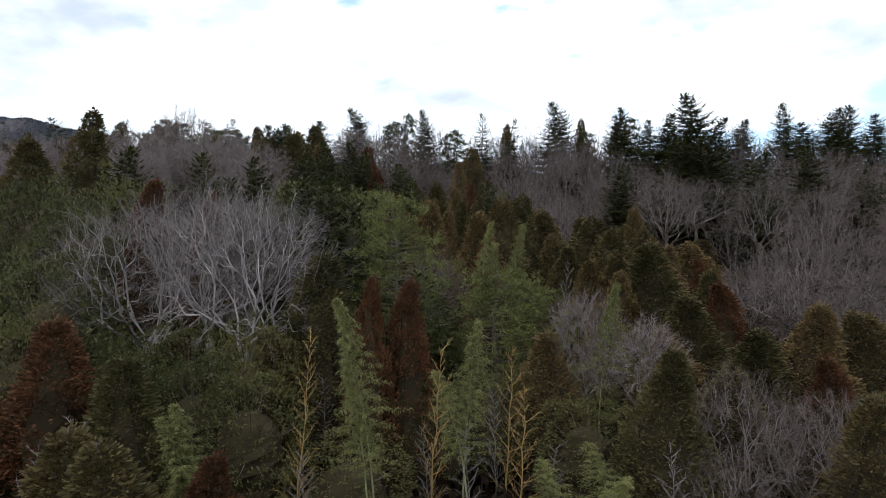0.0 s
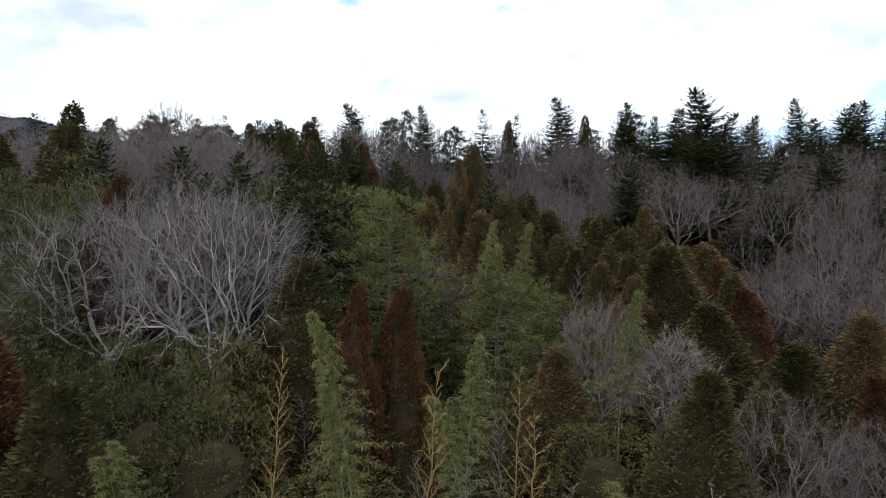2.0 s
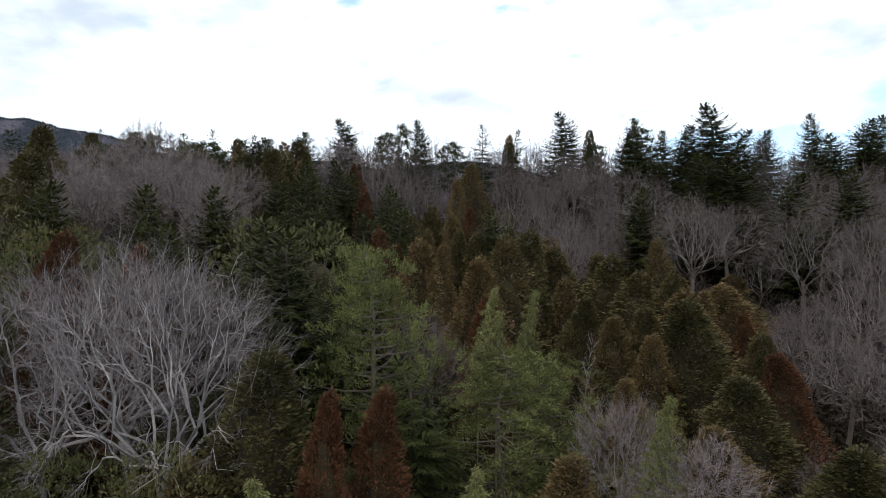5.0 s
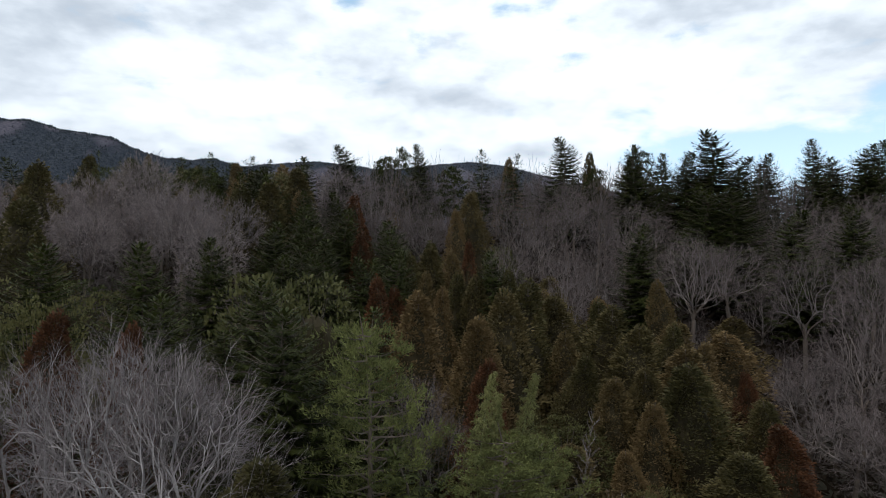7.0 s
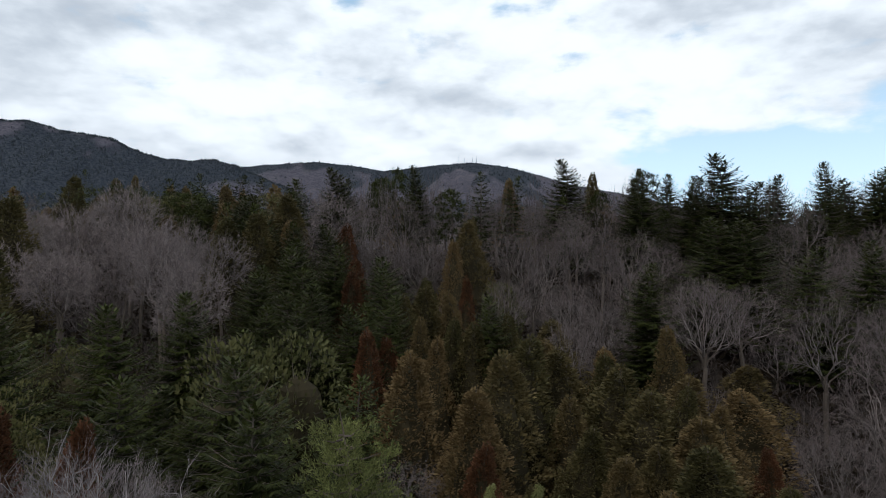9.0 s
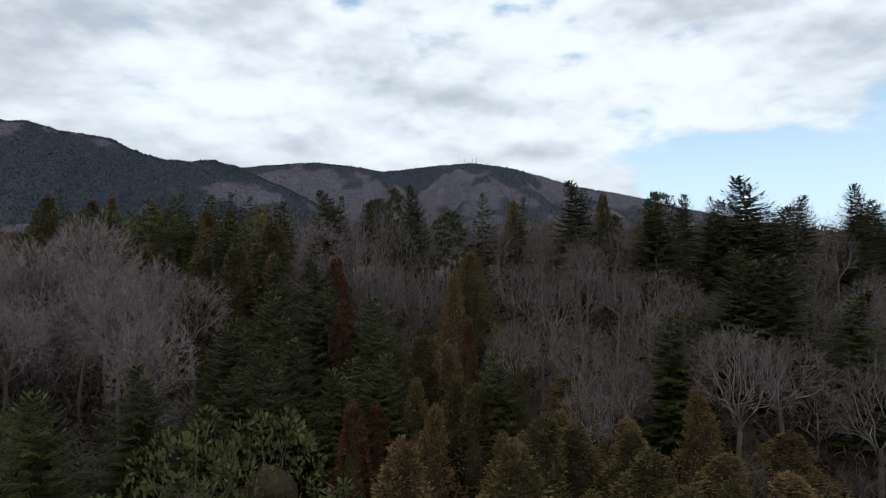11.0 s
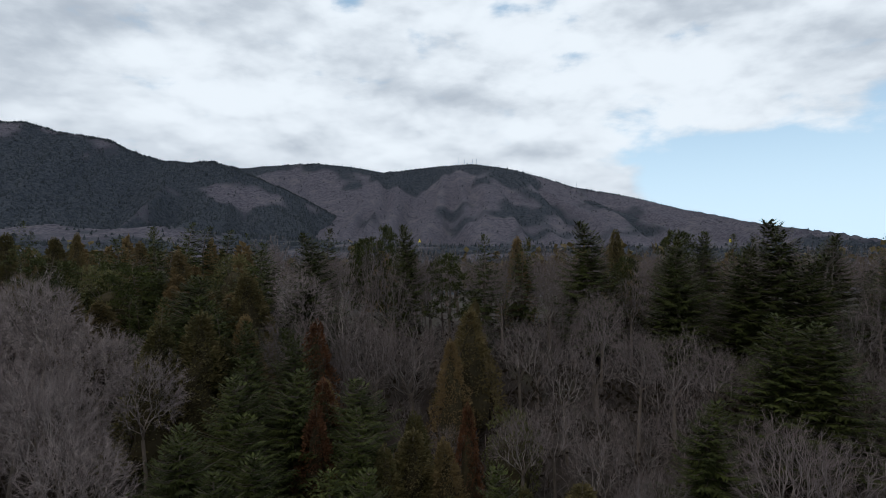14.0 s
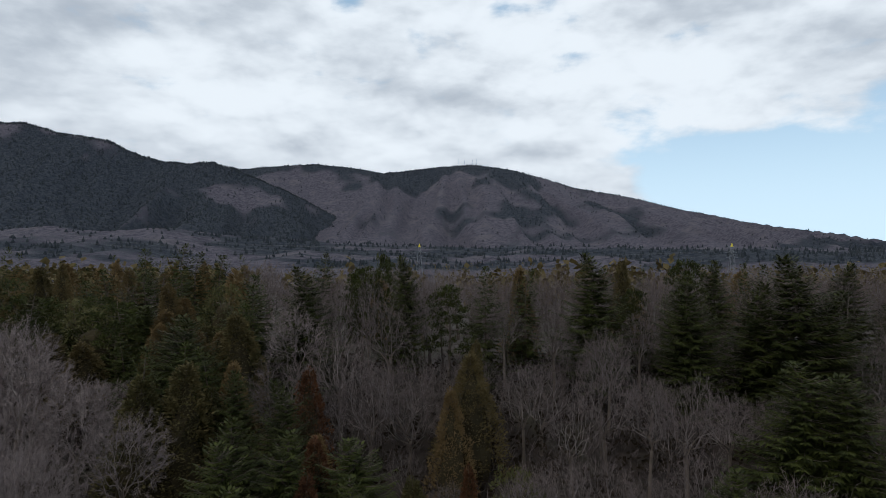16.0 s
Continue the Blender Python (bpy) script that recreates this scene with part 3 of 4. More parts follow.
def bare_meshes(seed, h, radius, aims, tip, twigs, twig_r, bark, twig, shoots=2, full=2.05):
    """A leafless broadleaf tree. The trunk forks into limbs that divide again and again, each towards its share of a domed crown."""
    rng, R2 = np.random.default_rng(seed), random.Random(seed)
    deep = min(full * radius, 0.86 * h)
    base = h - deep
    mid = base + 0.45 * deep
    pts = []
    for i in range(aims):
        u, a = 1 - 1.42 * (i + 0.5) / aims, i * 2.39996 + rng.normal(0, 0.1)
        w = math.sqrt(max(0.0, 1 - u * u))
        lump = 1 + 0.24 * noise.noise((math.cos(a) * w * 1.9 + seed, math.sin(a) * w * 1.9, u * 1.9)) + 0.10 * noise.noise((math.cos(a) * w * 5 + seed, math.sin(a) * w * 5, u * 5))
        k = (0.50 + 0.50 * rng.random() ** 0.6) * lump
        pts.append((math.cos(a) * w * radius * k, math.sin(a) * w * radius * k, mid + u * k * (h - mid if u > 0 else (mid - base) * 1.6)))
    pts = np.array(pts)
    t, b, g = Geo(), Geo(), Geo()
    foot = Vector((rng.normal(0, 0.02) * h, rng.normal(0, 0.02) * h, max(0.10 * h, base - 0.02 * deep)))
    thick = tip * aims ** 0.5
    t.tube([Vector((0, 0, -0.4)), foot * 0.5 + Vector((rng.normal(0, 0.1), rng.normal(0, 0.1), 0)), foot], [thick * 1.35, thick * 1.1, thick], 7)
    turn = np.argsort((np.arctan2(pts[:, 1], pts[:, 0]) + rng.random() * 6.28) % 6.283)
    inner = np.hypot(pts[turn, 0], pts[turn, 1]) < 0.38 * radius
    limbs = [turn[inner], *np.array_split(turn[~inner], 6)]
    stack = [(foot, Vector((0, 0, 1)), idx, True) for idx in limbs if len(idx)]
    while stack:
        p, way, idx, first = stack.pop()
        n = len(idx)
        c = Vector(pts[idx].mean(axis=0))
        share = 1.0 if n == 1 else 0.34 if first else 0.30 if n > 30 else 0.40
        gap = (c - p).length
        q = p + (c - p) * share + unit(R2) * gap * (0.085 if n > 1 else 0.0)
        span = (q - p).length
        bend = p.lerp(q, 0.5) * 0.5 + (p + way * span * 0.5) * 0.5 + unit(R2) * span * 0.13
        r0, r1 = tip * n ** 0.5, tip * max(0.45, (n * 0.72) ** 0.5 if n > 1 else 0.45)
        (t if n > aims / 9 else b).tube([p, bend, q], [r0, (r0 + r1) / 2, r1], 5 if n > aims / 9 else 3)
        out = (q - bend).normalized()
        if n > 1:
            rays = pts[idx] - np.array(q)
            rays = rays / (np.linalg.norm(rays, axis=1)[:, None] + 1e-6)
            axis = np.linalg.svd(rays - rays.mean(axis=0), full_matrices=False)[2][0]
            order = idx[np.argsort(rays @ axis)]
            cut = max(1, min(n - 1, int(round(n * rng.uniform(0.36, 0.64)))))
            stack += [(q, out, order[:cut], False), (q, out, order[cut:], False)]
        if n > 3:
            continue
        lift = Vector((q.x / radius, q.y / radius, (q.z - mid) / deep + 0.35)) * 0.5
        for _ in range(twigs if n == 1 else twigs // 2):
            e = (out * 0.8 + unit(R2) * 0.62 + lift).normalized()
            s, length = p.lerp(q, R2.uniform(0.15, 1.0)), R2.uniform(0.10, 0.24) * radius
            g.blade(s, e, length, twig_r, unit(R2))
            for m in range(shoots):
                g.blade(s + e * length * (0.2 + 0.6 * m / shoots), (e + unit(R2) * 0.75).normalized(), length * R2.uniform(0.35, 0.7), twig_r * 0.75, unit(R2))
    # Dim-barked trees get a darker trunk colour, standing for shade low in the wood.
    return {"h": h * 1.02, "r": radius * 1.08, "parts": (("trunk", t.mesh("trunk", M_DARKBARK if bark is M_BARK_DIM else bark)), ("crown", b.mesh("crown", bark)), ("twig_growth", g.mesh("twig_growth", twig)))}


def sapling_meshes(seed, h, radius, bark, twig):
    """A thin leafless sapling: one leaning stem with short rising side shoots."""
    rng = random.Random(seed)
    t, b = Geo(), Geo()
    lean = Vector((rng.uniform(-1, 1), rng.uniform(-1, 1), 0)) * 0.5
    pts = [Vector((lean.x * (i / 9) ** 1.5 + rng.gauss(0, 0.03), lean.y * (i / 9) ** 1.5 + rng.gauss(0, 0.03), h * i / 9)) for i in range(10)]
    pts[0].z = -0.4
    t.tube(pts, [0.042 * (1 - 0.9 * i / 9) for i in range(10)], 5)
    for i in range(34):
        f = 0.30 + 0.68 * i / 34
        p, a = at_height(pts, f), i * 2.39996 + rng.uniform(-0.4, 0.4)
        length = radius * (0.35 + 0.9 * (1 - f)) * rng.uniform(0.7, 1.4)
        d = Vector((math.cos(a), math.sin(a), rng.uniform(0.5, 1.3))).normalized()
        q, m = p + d * length, p + d * length * 0.5
        q.z += 0.2 * length
        b.tube([p, m, q], [0.016, 0.011, 0.004], 3)
        for j in range(7):
            e = (d + unit(rng) * 0.8 + Vector((0, 0, 0.2))).normalized()
            b.spike(p.lerp(q, 0.25 + 0.11 * j), e, length * rng.uniform(0.25, 0.6), 0.009)
    return {"h": h, "r": radius, "parts": (("trunk", t.mesh("trunk", bark)), ("crown", b.mesh("crown", twig)))}


def crowned(spec, material):
    """The same tree with its crown in one foliage material."""
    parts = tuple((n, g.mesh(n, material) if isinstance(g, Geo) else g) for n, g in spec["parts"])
    return {**spec, "parts": parts}


LIB = {
    "fir_near": [crowned(fir_meshes(s, 1.6), M_FIR) for s in (1, 2, 3)],
    "fir_far": [crowned(fir_meshes(s, 0.8), M_FIR) for s in (4, 5)],
    "cedar": [crowned(cedar_meshes(s, 1.0), M_CEDAR) for s in (11, 12, 13)],
    "cedar_far": [crowned(cedar_meshes(s, 0.5), M_CEDAR) for s in (14, 15)],
    "rust": [crowned(cedar_meshes(s, 1.0), M_RUST) for s in (16, 17)],
    "rust_far": [crowned(cedar_meshes(s, 0.5), M_RUST) for s in (18, 19)],
    "pine": [crowned(pine_meshes(s, 1.0), M_PINE) for s in (21, 22)],
    "broad": [crowned(broad_meshes(s, 1.0), M_BROAD) for s in (31, 32)],
    "broad_far": [crowned(broad_meshes(33, 0.5), M_BROAD)],
    "cedar_mini": [crowned(cedar_meshes(s, 0.3), M_CEDAR) for s in (25, 26)],
    "fir_mini": [crowned(fir_meshes(s, 0.4), M_FIR) for s in (27, 28)],
    "bamboo": [crowned(bamboo_meshes(s), M_BAMBOO) for s in (41, 42, 43)],
    "bare_wide": [bare_meshes(sd, 4.6 * k, 4.6, 420, 0.0108, 5, 0.0068, M_BARK, M_TWIG, 2, 1.75) for sd, k in ((51, 2.4), (52, 2.9), (67, 2.6))],
    "bare_near": [bare_meshes(sd, 3.6 * k, 3.6, 260, 0.0115, 5, 0.009, M_BARK_DIM, M_TWIG_DIM) for sd, k in ((53, 2.0), (54, 2.7), (66, 3.4), (68, 4.2))],
    "bare_mid": [bare_meshes(sd, 4.0 * k, 4.0, 210, 0.0140, 5, 0.012, M_BARK_DIM, M_TWIG_DIM) for sd, k in ((55, 2.0), (56, 2.5), (57, 3.0), (58, 3.5), (69, 4.2), (70, 2.7))],
    "bare_far": [bare_meshes(sd, 4.0 * k, 4.0, 90, 0.022, 6, 0.022, M_BARK_DIM, M_TWIG_DIM) for sd, k in ((59, 2.2), (60, 2.8), (61, 3.4))],
    "bare_pale": [bare_meshes(sd, 4.0 * k, 4.0, 230, 0.011, 8, 0.013, M_BARK_DIM, M_TWIG_PALE) for sd, k in ((71, 2.2), (72, 2.8), (73, 3.4), (74, 4.0))],
    "darkpine": [crowned(pine_meshes(s, 0.55), M_FIR) for s in (23, 24)],
    "sapling": [sapling_meshes(s, 8, 0.9, M_BARK_DIM, M_TWIG) for s in (62, 63)],
    "yellow": [sapling_meshes(s, 8, 0.8, M_YELLOW, M_YELLOW) for s in (64, 65)],
}
NAMES = {
    "fir": ("fir_tree", "fir", "dark green fir with layered boughs", "firs on the hillside"),
    "cedar": ("cedar_tree", "cedar", "olive-brown cedar with a dense pointed crown", "cedars on the hillside"),
    "rust": ("cedar_tree", "cedar", "rust-red winter cedar with a pointed crown", "rusty cedars"),
    "darkpine": ("pine_tree", "pine", "dark green pine with a rounded crown on the ridge", "dark pines on the ridge"),
    "pine": ("pine_tree", "pine", "yellow-green pine with tiered needle clumps", "pines"),
    "broad": ("evergreen_tree", "tree", "dark evergreen broadleaf tree with a rounded crown", "evergreen broadleaf trees"),
    "bamboo": ("bamboo", "bamboo", "pale green bamboo culm with a feathery plume", "bamboo culms"),
    "bare": ("bare_tree", "tree", "leafless grey broadleaf tree with fine twigs", "bare trees on the hillside"),
    "sapling": ("sapling", "tree", "thin leafless pale sapling", "saplings"),
    "yellow": ("sapling", "tree", "thin leafless sapling with yellow bark", "yellow saplings"),
}
PLANTED = []
R = random.Random(77)


def plant(kind, x, y, top, radius, lean=0.0, label=""):
    """One tree with its foot on the ground and its tip at the height top."""
    species = kind.split("_")[0]
    if y > 52 and kind in ("cedar", "rust", "broad"):
        kind += "_far"
    if species == "cedar":
        radius *= 1.2
    z = ground_z(x, y)
    slender = (top - z) / radius
    spec = R.choice(sorted(LIB[kind], key=lambda q: abs(math.log(q["h"] / q["r"] / slender)))[:2] if species == "bare" else LIB[kind])
    name, category, text, group = NAMES[species]
    ob = new(name)
    ob.empty_display_size = 0.2
    for part_name, me in spec["parts"]:
        piece = new(part_name, me)
        piece.parent = ob
        if part_name == "twig_growth":
            tagged(piece, kind="stuff")
    sz, sx = (top - z) / spec["h"], radius / spec["r"]
    ob.matrix_basis = Matrix.Translation((x, y, z)) @ Euler((lean * R.uniform(-1, 1), lean * R.uniform(-1, 1), R.random() * 6.283)).to_matrix().to_4x4() @ Matrix.Diagonal((sx, sx, sz, 1))
    tagged(ob, label or text, category, group)
    PLANTED.append((x, y, radius, species))
    return ob


# ---------------------------------------------------------------- the trees that stand out
# firs on the ridge
plant("fir_near", 19.1, 103.2, 41.6, 5.8, label="tall dark fir standing on the ridge")
plant("fir_near", 38.3, 96.5, 41.6, 6.9, label="tall broad fir that overtops the ridge")
plant("fir_near", 35.2, 97.5, 38.5, 5)
plant("fir_near", 42.5, 97, 37.5, 5.5)
plant("fir_near", 55.5, 101.5, 41, 4.2, label="narrow fir with a crooked tip")
plant("fir_near", 52.6, 110, 40.1, 4.8)
plant("fir_near", 64.5, 103, 40.3, 5.3)
plant("fir_near", 67.5, 104, 41.3, 5.5)
plant("fir_near", 63, 109, 39.3, 5.3)
plant("fir_near", 75, 108, 40.6, 5.3)
plant("fir_near", 29, 103, 37, 5.3)
plant("fir_near", 28, 98, 39.6, 4.8)
plant("fir_near", 37, 112, 40.5, 4.2)
plant("fir_near", 31.5, 83, 32.2, 6.3)
plant("fir_near", 34, 81.5, 31.8, 6.1)
plant("fir_near", 38, 75.5, 28.6, 5.3)
plant("fir_near", 43.2, 74.5, 29.3, 4.5)
plant("fir_near", 20.6, 73, 27, 4.2)
plant("fir_near", -14.2, 100, 40, 5.3, label="dark fir on the crest of the wood")
plant("fir_near", -3.5, 107.2, 41.3, 3.7, label="slim dark fir on the crest of the wood")
plant("fir_far", 6.4, 104.2, 39.9, 3.7)
plant("fir_far", 11.5, 107.0, 39.5, 4.0)
plant("fir_far", -22.0, 106.0, 38.8, 5.3)
plant("fir_far", -17.0, 125.5, 41.3, 4.0)
plant("fir_far", -35.3, 122.0, 41.5, 4.8)
plant("fir_far", -32.0, 123.0, 41.0, 4.2)
plant("fir_far", -45.0, 140.0, 43.0, 5.0)
plant("fir_far", -50.0, 137.0, 42.0, 5.0)
plant("fir_far", -42.0, 110.0, 39.3, 4.8)
plant("fir_far", -24.0, 83.0, 33.8, 3.6)
plant("fir_far", -21.5, 85.0, 33.8, 3.6)
plant("fir_far", -20.0, 95.5, 36.2, 4.2)
# rounded dark pines on the skyline
plant("darkpine", -42.0, 96.0, 36.9, 4.2)
plant("darkpine", -34.0, 98.0, 36.0, 3.6)
plant("darkpine", -37.5, 101.0, 36.4, 3.4)
plant("darkpine", -9.0, 110.0, 39.6, 3.4)
plant("darkpine", 2.0, 107.0, 37.4, 3.4)
plant("darkpine", -6.5, 111.0, 41.4, 2.2)
plant("darkpine", 24.5, 106.0, 37.0, 2.4)
plant("darkpine", 32.5, 110.0, 40.6, 3.4)
# firs on the slope
plant("fir_near", -23, 90, 35.2, 5)
plant("fir_near", -25.5, 93.4, 35.2, 5)
plant("fir_near", -33.3, 102, 35.2, 4.8)
plant("fir_near", -14.2, 77.1, 29.3, 4.2)
plant("fir_near", -14.3, 74, 28.6, 4.5)
plant("fir_near", -10, 75.6, 28.8, 4.2)
plant("fir_near", -5.8, 78.2, 27.5, 4.8)
plant("fir_near", -14.8, 66.6, 27, 4.2)
plant("fir_near", -10.5, 62, 24, 4)
plant("fir_near", -24.4, 47.8, 24.9, 4.5)
plant("fir_near", -20.2, 52, 25, 4.2)
plant("fir_near", -15.2, 43.8, 22, 4.2)
plant("fir_near", -7.6, 41.5, 21.5, 4.5)
plant("fir_near", -10.5, 47, 22.6, 4.8)
plant("fir_near", -17.5, 57, 25.4, 4.2)
# pines and other light green crowns
plant("pine", -3.1, 40.3, 21.0, 3.6, label="yellow-green pine standing above bare trees")
plant("pine", 3.0, 38.2, 15.9, 3.9, label="broad yellow-green pine with a flat open crown")
plant("pine", 5.6, 40.5, 15.0, 2.8)
# evergreen broadleaf trees
plant("broad", -9.4, 56.3, 22.3, 4.0)
plant("broad", -12.4, 52.5, 22.4, 3.9)
plant("broad", -22.5, 38.5, 20.3, 3.4)
plant("broad", -20.2, 32.6, 16.6, 3.6)
plant("broad", -27.0, 42.0, 21.6, 3.6)
plant("broad", -22.0, 43.5, 21.8, 3.6)
plant("broad", -11.3, 28.5, 11.9, 2.8)
plant("broad", -8.6, 27.8, 11.4, 2.8)
plant("broad", -14.6, 28.8, 12.4, 2.4)
plant("broad", -36.6, 98.4, 35.2, 4.4)
plant("broad", 7.0, 79.6, 24.4, 2.6, label="grey-green rounded tree among bare trees")
# cedars
plant("cedar", -41.5, 73.5, 33.4, 3.43, label="brown pointed cedar rising over the bare wood")
plant("cedar", -34.6, 61.0, 28.6, 3.71)
plant("cedar", -33.5, 50.5, 25.8, 3.43)
plant("cedar", 4.0, 90.5, 31.6, 2.90)
plant("cedar", 4.9, 54.5, 21.3, 3.17)
plant("cedar", 6.9, 58.0, 21.8, 3.17)
plant("cedar", 11.0, 71.0, 21.3, 3.17)
plant("cedar", 9.6, 61.0, 20.4, 3.04)
plant("cedar", 13.3, 57.7, 19.7, 3.43)
plant("cedar", 14.5, 54.5, 18.6, 3.30)
plant("cedar", 20.0, 62.0, 17.9, 3.17)
plant("cedar", 17.0, 52.0, 17.4, 3.43)
plant("cedar", 15.4, 47.8, 17.2, 3.43)
plant("cedar", 23.5, 60.0, 17.3, 3.43)
plant("cedar", 27.6, 67.9, 17.6, 3.17)
plant("cedar", 16.0, 42.0, 13.6, 3.17)
plant("cedar", 19.9, 34.7, 13.8, 2.77)
plant("cedar", 23.5, 36.0, 13.2, 3.17)
plant("cedar", -6.4, 32.7, 16.6, 3.04, label="brown-green cedar beside a wide bare tree")
plant("cedar", -8.3, 31.5, 12.8, 2.64)
plant("cedar", 2.6, 50.9, 19.8, 2.90)
plant("cedar", -1.6, 56.0, 21.0, 3.04)
plant("cedar", -20.0, 82.3, 32.3, 3.43)
plant("cedar", -23.0, 80.6, 31.5, 3.17)
plant("cedar", -19.5, 93.3, 35.2, 3.43)
plant("rust", -10.8, 86.2, 31.0, 2.80)
plant("rust", -8.3, 74.1, 26.0, 2.38)
plant("rust", -8.7, 79.0, 27.0, 2.52)
plant("rust", -18.7, 40.1, 21.3, 2.80)
plant("rust", -15.4, 41.0, 20.6, 2.24)
plant("rust", -3.8, 30.7, 15.5, 1.68)
plant("rust", -2.0, 32.1, 15.3, 2.10)
plant("rust", 19.2, 44.0, 14.4, 2.80)
plant("rust", 18.7, 31.4, 11.4, 2.24)
plant("rust", -16.0, 26.3, 13.9, 3.08, label="rust-red cedar with a broad pointed crown")
plant("rust", 2.9, 47.0, 17.6, 2.38)
plant("rust", -5.0, 60.0, 22.0, 2.38)
plant("cedar", -12.1, 24.4, 12.7, 2.51, label="orange-brown cedar with a rounded crown")
plant("cedar", -17.5, 22.0, 9.8, 2.64)
# bamboo
plant("bamboo", -2.6, 24.6, 14.7, 1.61, 0.05, "pale bamboo plume standing above dark shrubs")
plant("bamboo", -2.9, 24.0, 12.2, 1.68, 0.05)
plant("bamboo", 0.5, 27.3, 13.3, 1.68, 0.05)
plant("bamboo", 0.9, 26.6, 11.6, 1.68, 0.05)
plant("bamboo", -9.5, 23.8, 11.0, 1.54, 0.06)
plant("bamboo", -8.7, 23.2, 10.6, 1.68, 0.06)
plant("bamboo", -9.3, 22.6, 9.2, 1.82, 0.06)
plant("bamboo", 2.0, 39.4, 18.1, 1.54, 0.03)
plant("bamboo", 3.4, 39.5, 18.0, 1.54, 0.03)
plant("bamboo", 2.8, 38.8, 16.9, 1.68, 0.03)
plant("bamboo", 7.6, 32.4, 14.8, 1.54, 0.04)
plant("bamboo", 5.4, 23.6, 8.6, 1.82, 0.08)
plant("bamboo", 4.2, 24.2, 8.2, 1.82, 0.08)
plant("bamboo", 6.6, 24.6, 8.8, 1.82, 0.08)
# slender saplings
plant("yellow", -6.2, 25.4, 13.2, 0.9, 0.08)
plant("yellow", -1.0, 25.7, 12.9, 0.9, 0.10)
plant("yellow", 2.4, 28.3, 12.2, 1.0, 0.06)
plant("yellow", 2.9, 27.0, 10.6, 1.2, 0.06)
plant("sapling", -12.1, 21.2, 11.0, 1.1, 0.05)
plant("sapling", -13.9, 20.8, 10.2, 1.0, 0.05)
plant("sapling", 7.0, 42.0, 15.6, 0.9, 0.05)
plant("sapling", 10.6, 33.0, 13.0, 0.9, 0.05)
plant("sapling", 8.4, 24.0, 9.2, 1.0, 0.05)
plant("sapling", 1.2, 24.8, 9.6, 1.1, 0.12)
plant("sapling", -64.6, 143.0, 35.6, 1.2, 0.02, "dead pale trunk with a few broken branches")
# bare trees close by
plant("bare_wide", -16.4, 35.4, 20.2, 5.8, label="wide leafless tree with pale spreading limbs")
plant("bare_wide", -10.4, 34.0, 20.4, 5.6, label="wide leafless tree with pale spreading limbs")
plant("bare_wide", -13.2, 36.8, 21.0, 5.2, label="tall leafless tree with pale spreading limbs")
plant("broad", -16.6, 30.8, 12.6, 3.0)
plant("broad", -12.6, 31.0, 13.0, 2.8)
plant("broad", -9.4, 30.6, 13.2, 2.8)
plant("broad", -19.6, 29.6, 13.6, 3.0)
plant("bare_near", -11.4, 38.0, 19.6, 3.2)
plant("bare_pale", 7.3, 33.6, 15.0, 2.5, label="dense pinkish-grey leafless tree")
plant("bare_pale", 9.6, 32.4, 13.4, 3.0, label="dense pinkish-grey leafless tree")
plant("bare_near", 12.4, 27.4, 11.9, 3.2)
plant("bare_near", 14.6, 26.6, 10.4, 2.8)
plant("bare_near", 16.8, 28.0, 10.6, 2.6)
plant("bare_near", 10.8, 25.4, 8.8, 2.4)
plant("bare_near", 24.5, 69.5, 25.9, 4.2)
plant("bare_near", 29.0, 70.0, 25.0, 4.0)
plant("bare_near", 33.0, 65.0, 24.6, 4.2)
plant("bare_near", 13.0, 74.8, 23.9, 3.0)
plant("bare_near", 15.8, 73.7, 21.4, 2.8)
plant("bare_near", -9.2, 94.0, 33.8, 4.0)
plant("bare_pale", -34, 81.6, 35.6, 4.4)
plant("bare_pale", -23.8, 67.2, 30.4, 3.6)
plant("bare_pale", -25.5, 71.5, 29.8, 3.6)
plant("bare_pale", -20, 64, 27.6, 3.6)
plant("bare_near", 19.0, 84.3, 30.8, 3.0)
plant("bare_near", 17.0, 92.0, 34.0, 3.0)
plant("bare_near", -12.6, 109.0, 36.4, 3.2)
plant("bare_near", 0.0, 43.5, 15.8, 2.4)
plant("bare_near", -1.2, 46.5, 17.0, 2.4)

# ---------------------------------------------------------------- more trees of the slope and the ridge
plant("bare_near", 23.9, 45.9, 15.3, 2.8)
plant("bare_near", 25.6, 51.9, 17.3, 3.5)
plant("bare_near", 30.8, 54.4, 18.2, 3.1)
plant("bare_mid", 11.7, 66.9, 22.3, 2.9)
plant("bare_pale", -38.5, 68.4, 28.7, 3.6)
plant("bare_mid", 41.7, 69.4, 23.9, 3.6)
plant("bare_pale", -34.6, 69.9, 28.8, 3.6)
plant("bare_mid", 15.7, 70.2, 23.4, 2.8)
plant("bare_pale", -30.9, 73.7, 29.4, 3.6)
plant("bare_mid", 27.4, 75.9, 25.6, 5.5)
plant("bare_pale", -21.9, 76.4, 29.8, 3.6)
plant("bare_mid", 7.4, 76.7, 25.4, 3.0)
plant("bare_mid", 17, 76.7, 25.5, 2.8)
plant("bare_pale", -30.6, 77.2, 30.7, 3.6)
plant("bare_pale", -42.1, 77.4, 32.3, 4)
plant("bare_mid", 10.4, 78.2, 26.2, 2.6)
plant("bare_mid", 21.2, 79.2, 26.5, 2.7)
plant("bare_pale", -27.5, 80.2, 31.4, 3.6)
plant("bare_mid", 12.9, 85.7, 29.3, 3.3)
plant("bare_mid", 26.4, 85.7, 29.2, 3.0)
plant("bare_pale", -39.9, 89.2, 35.6, 4.5)
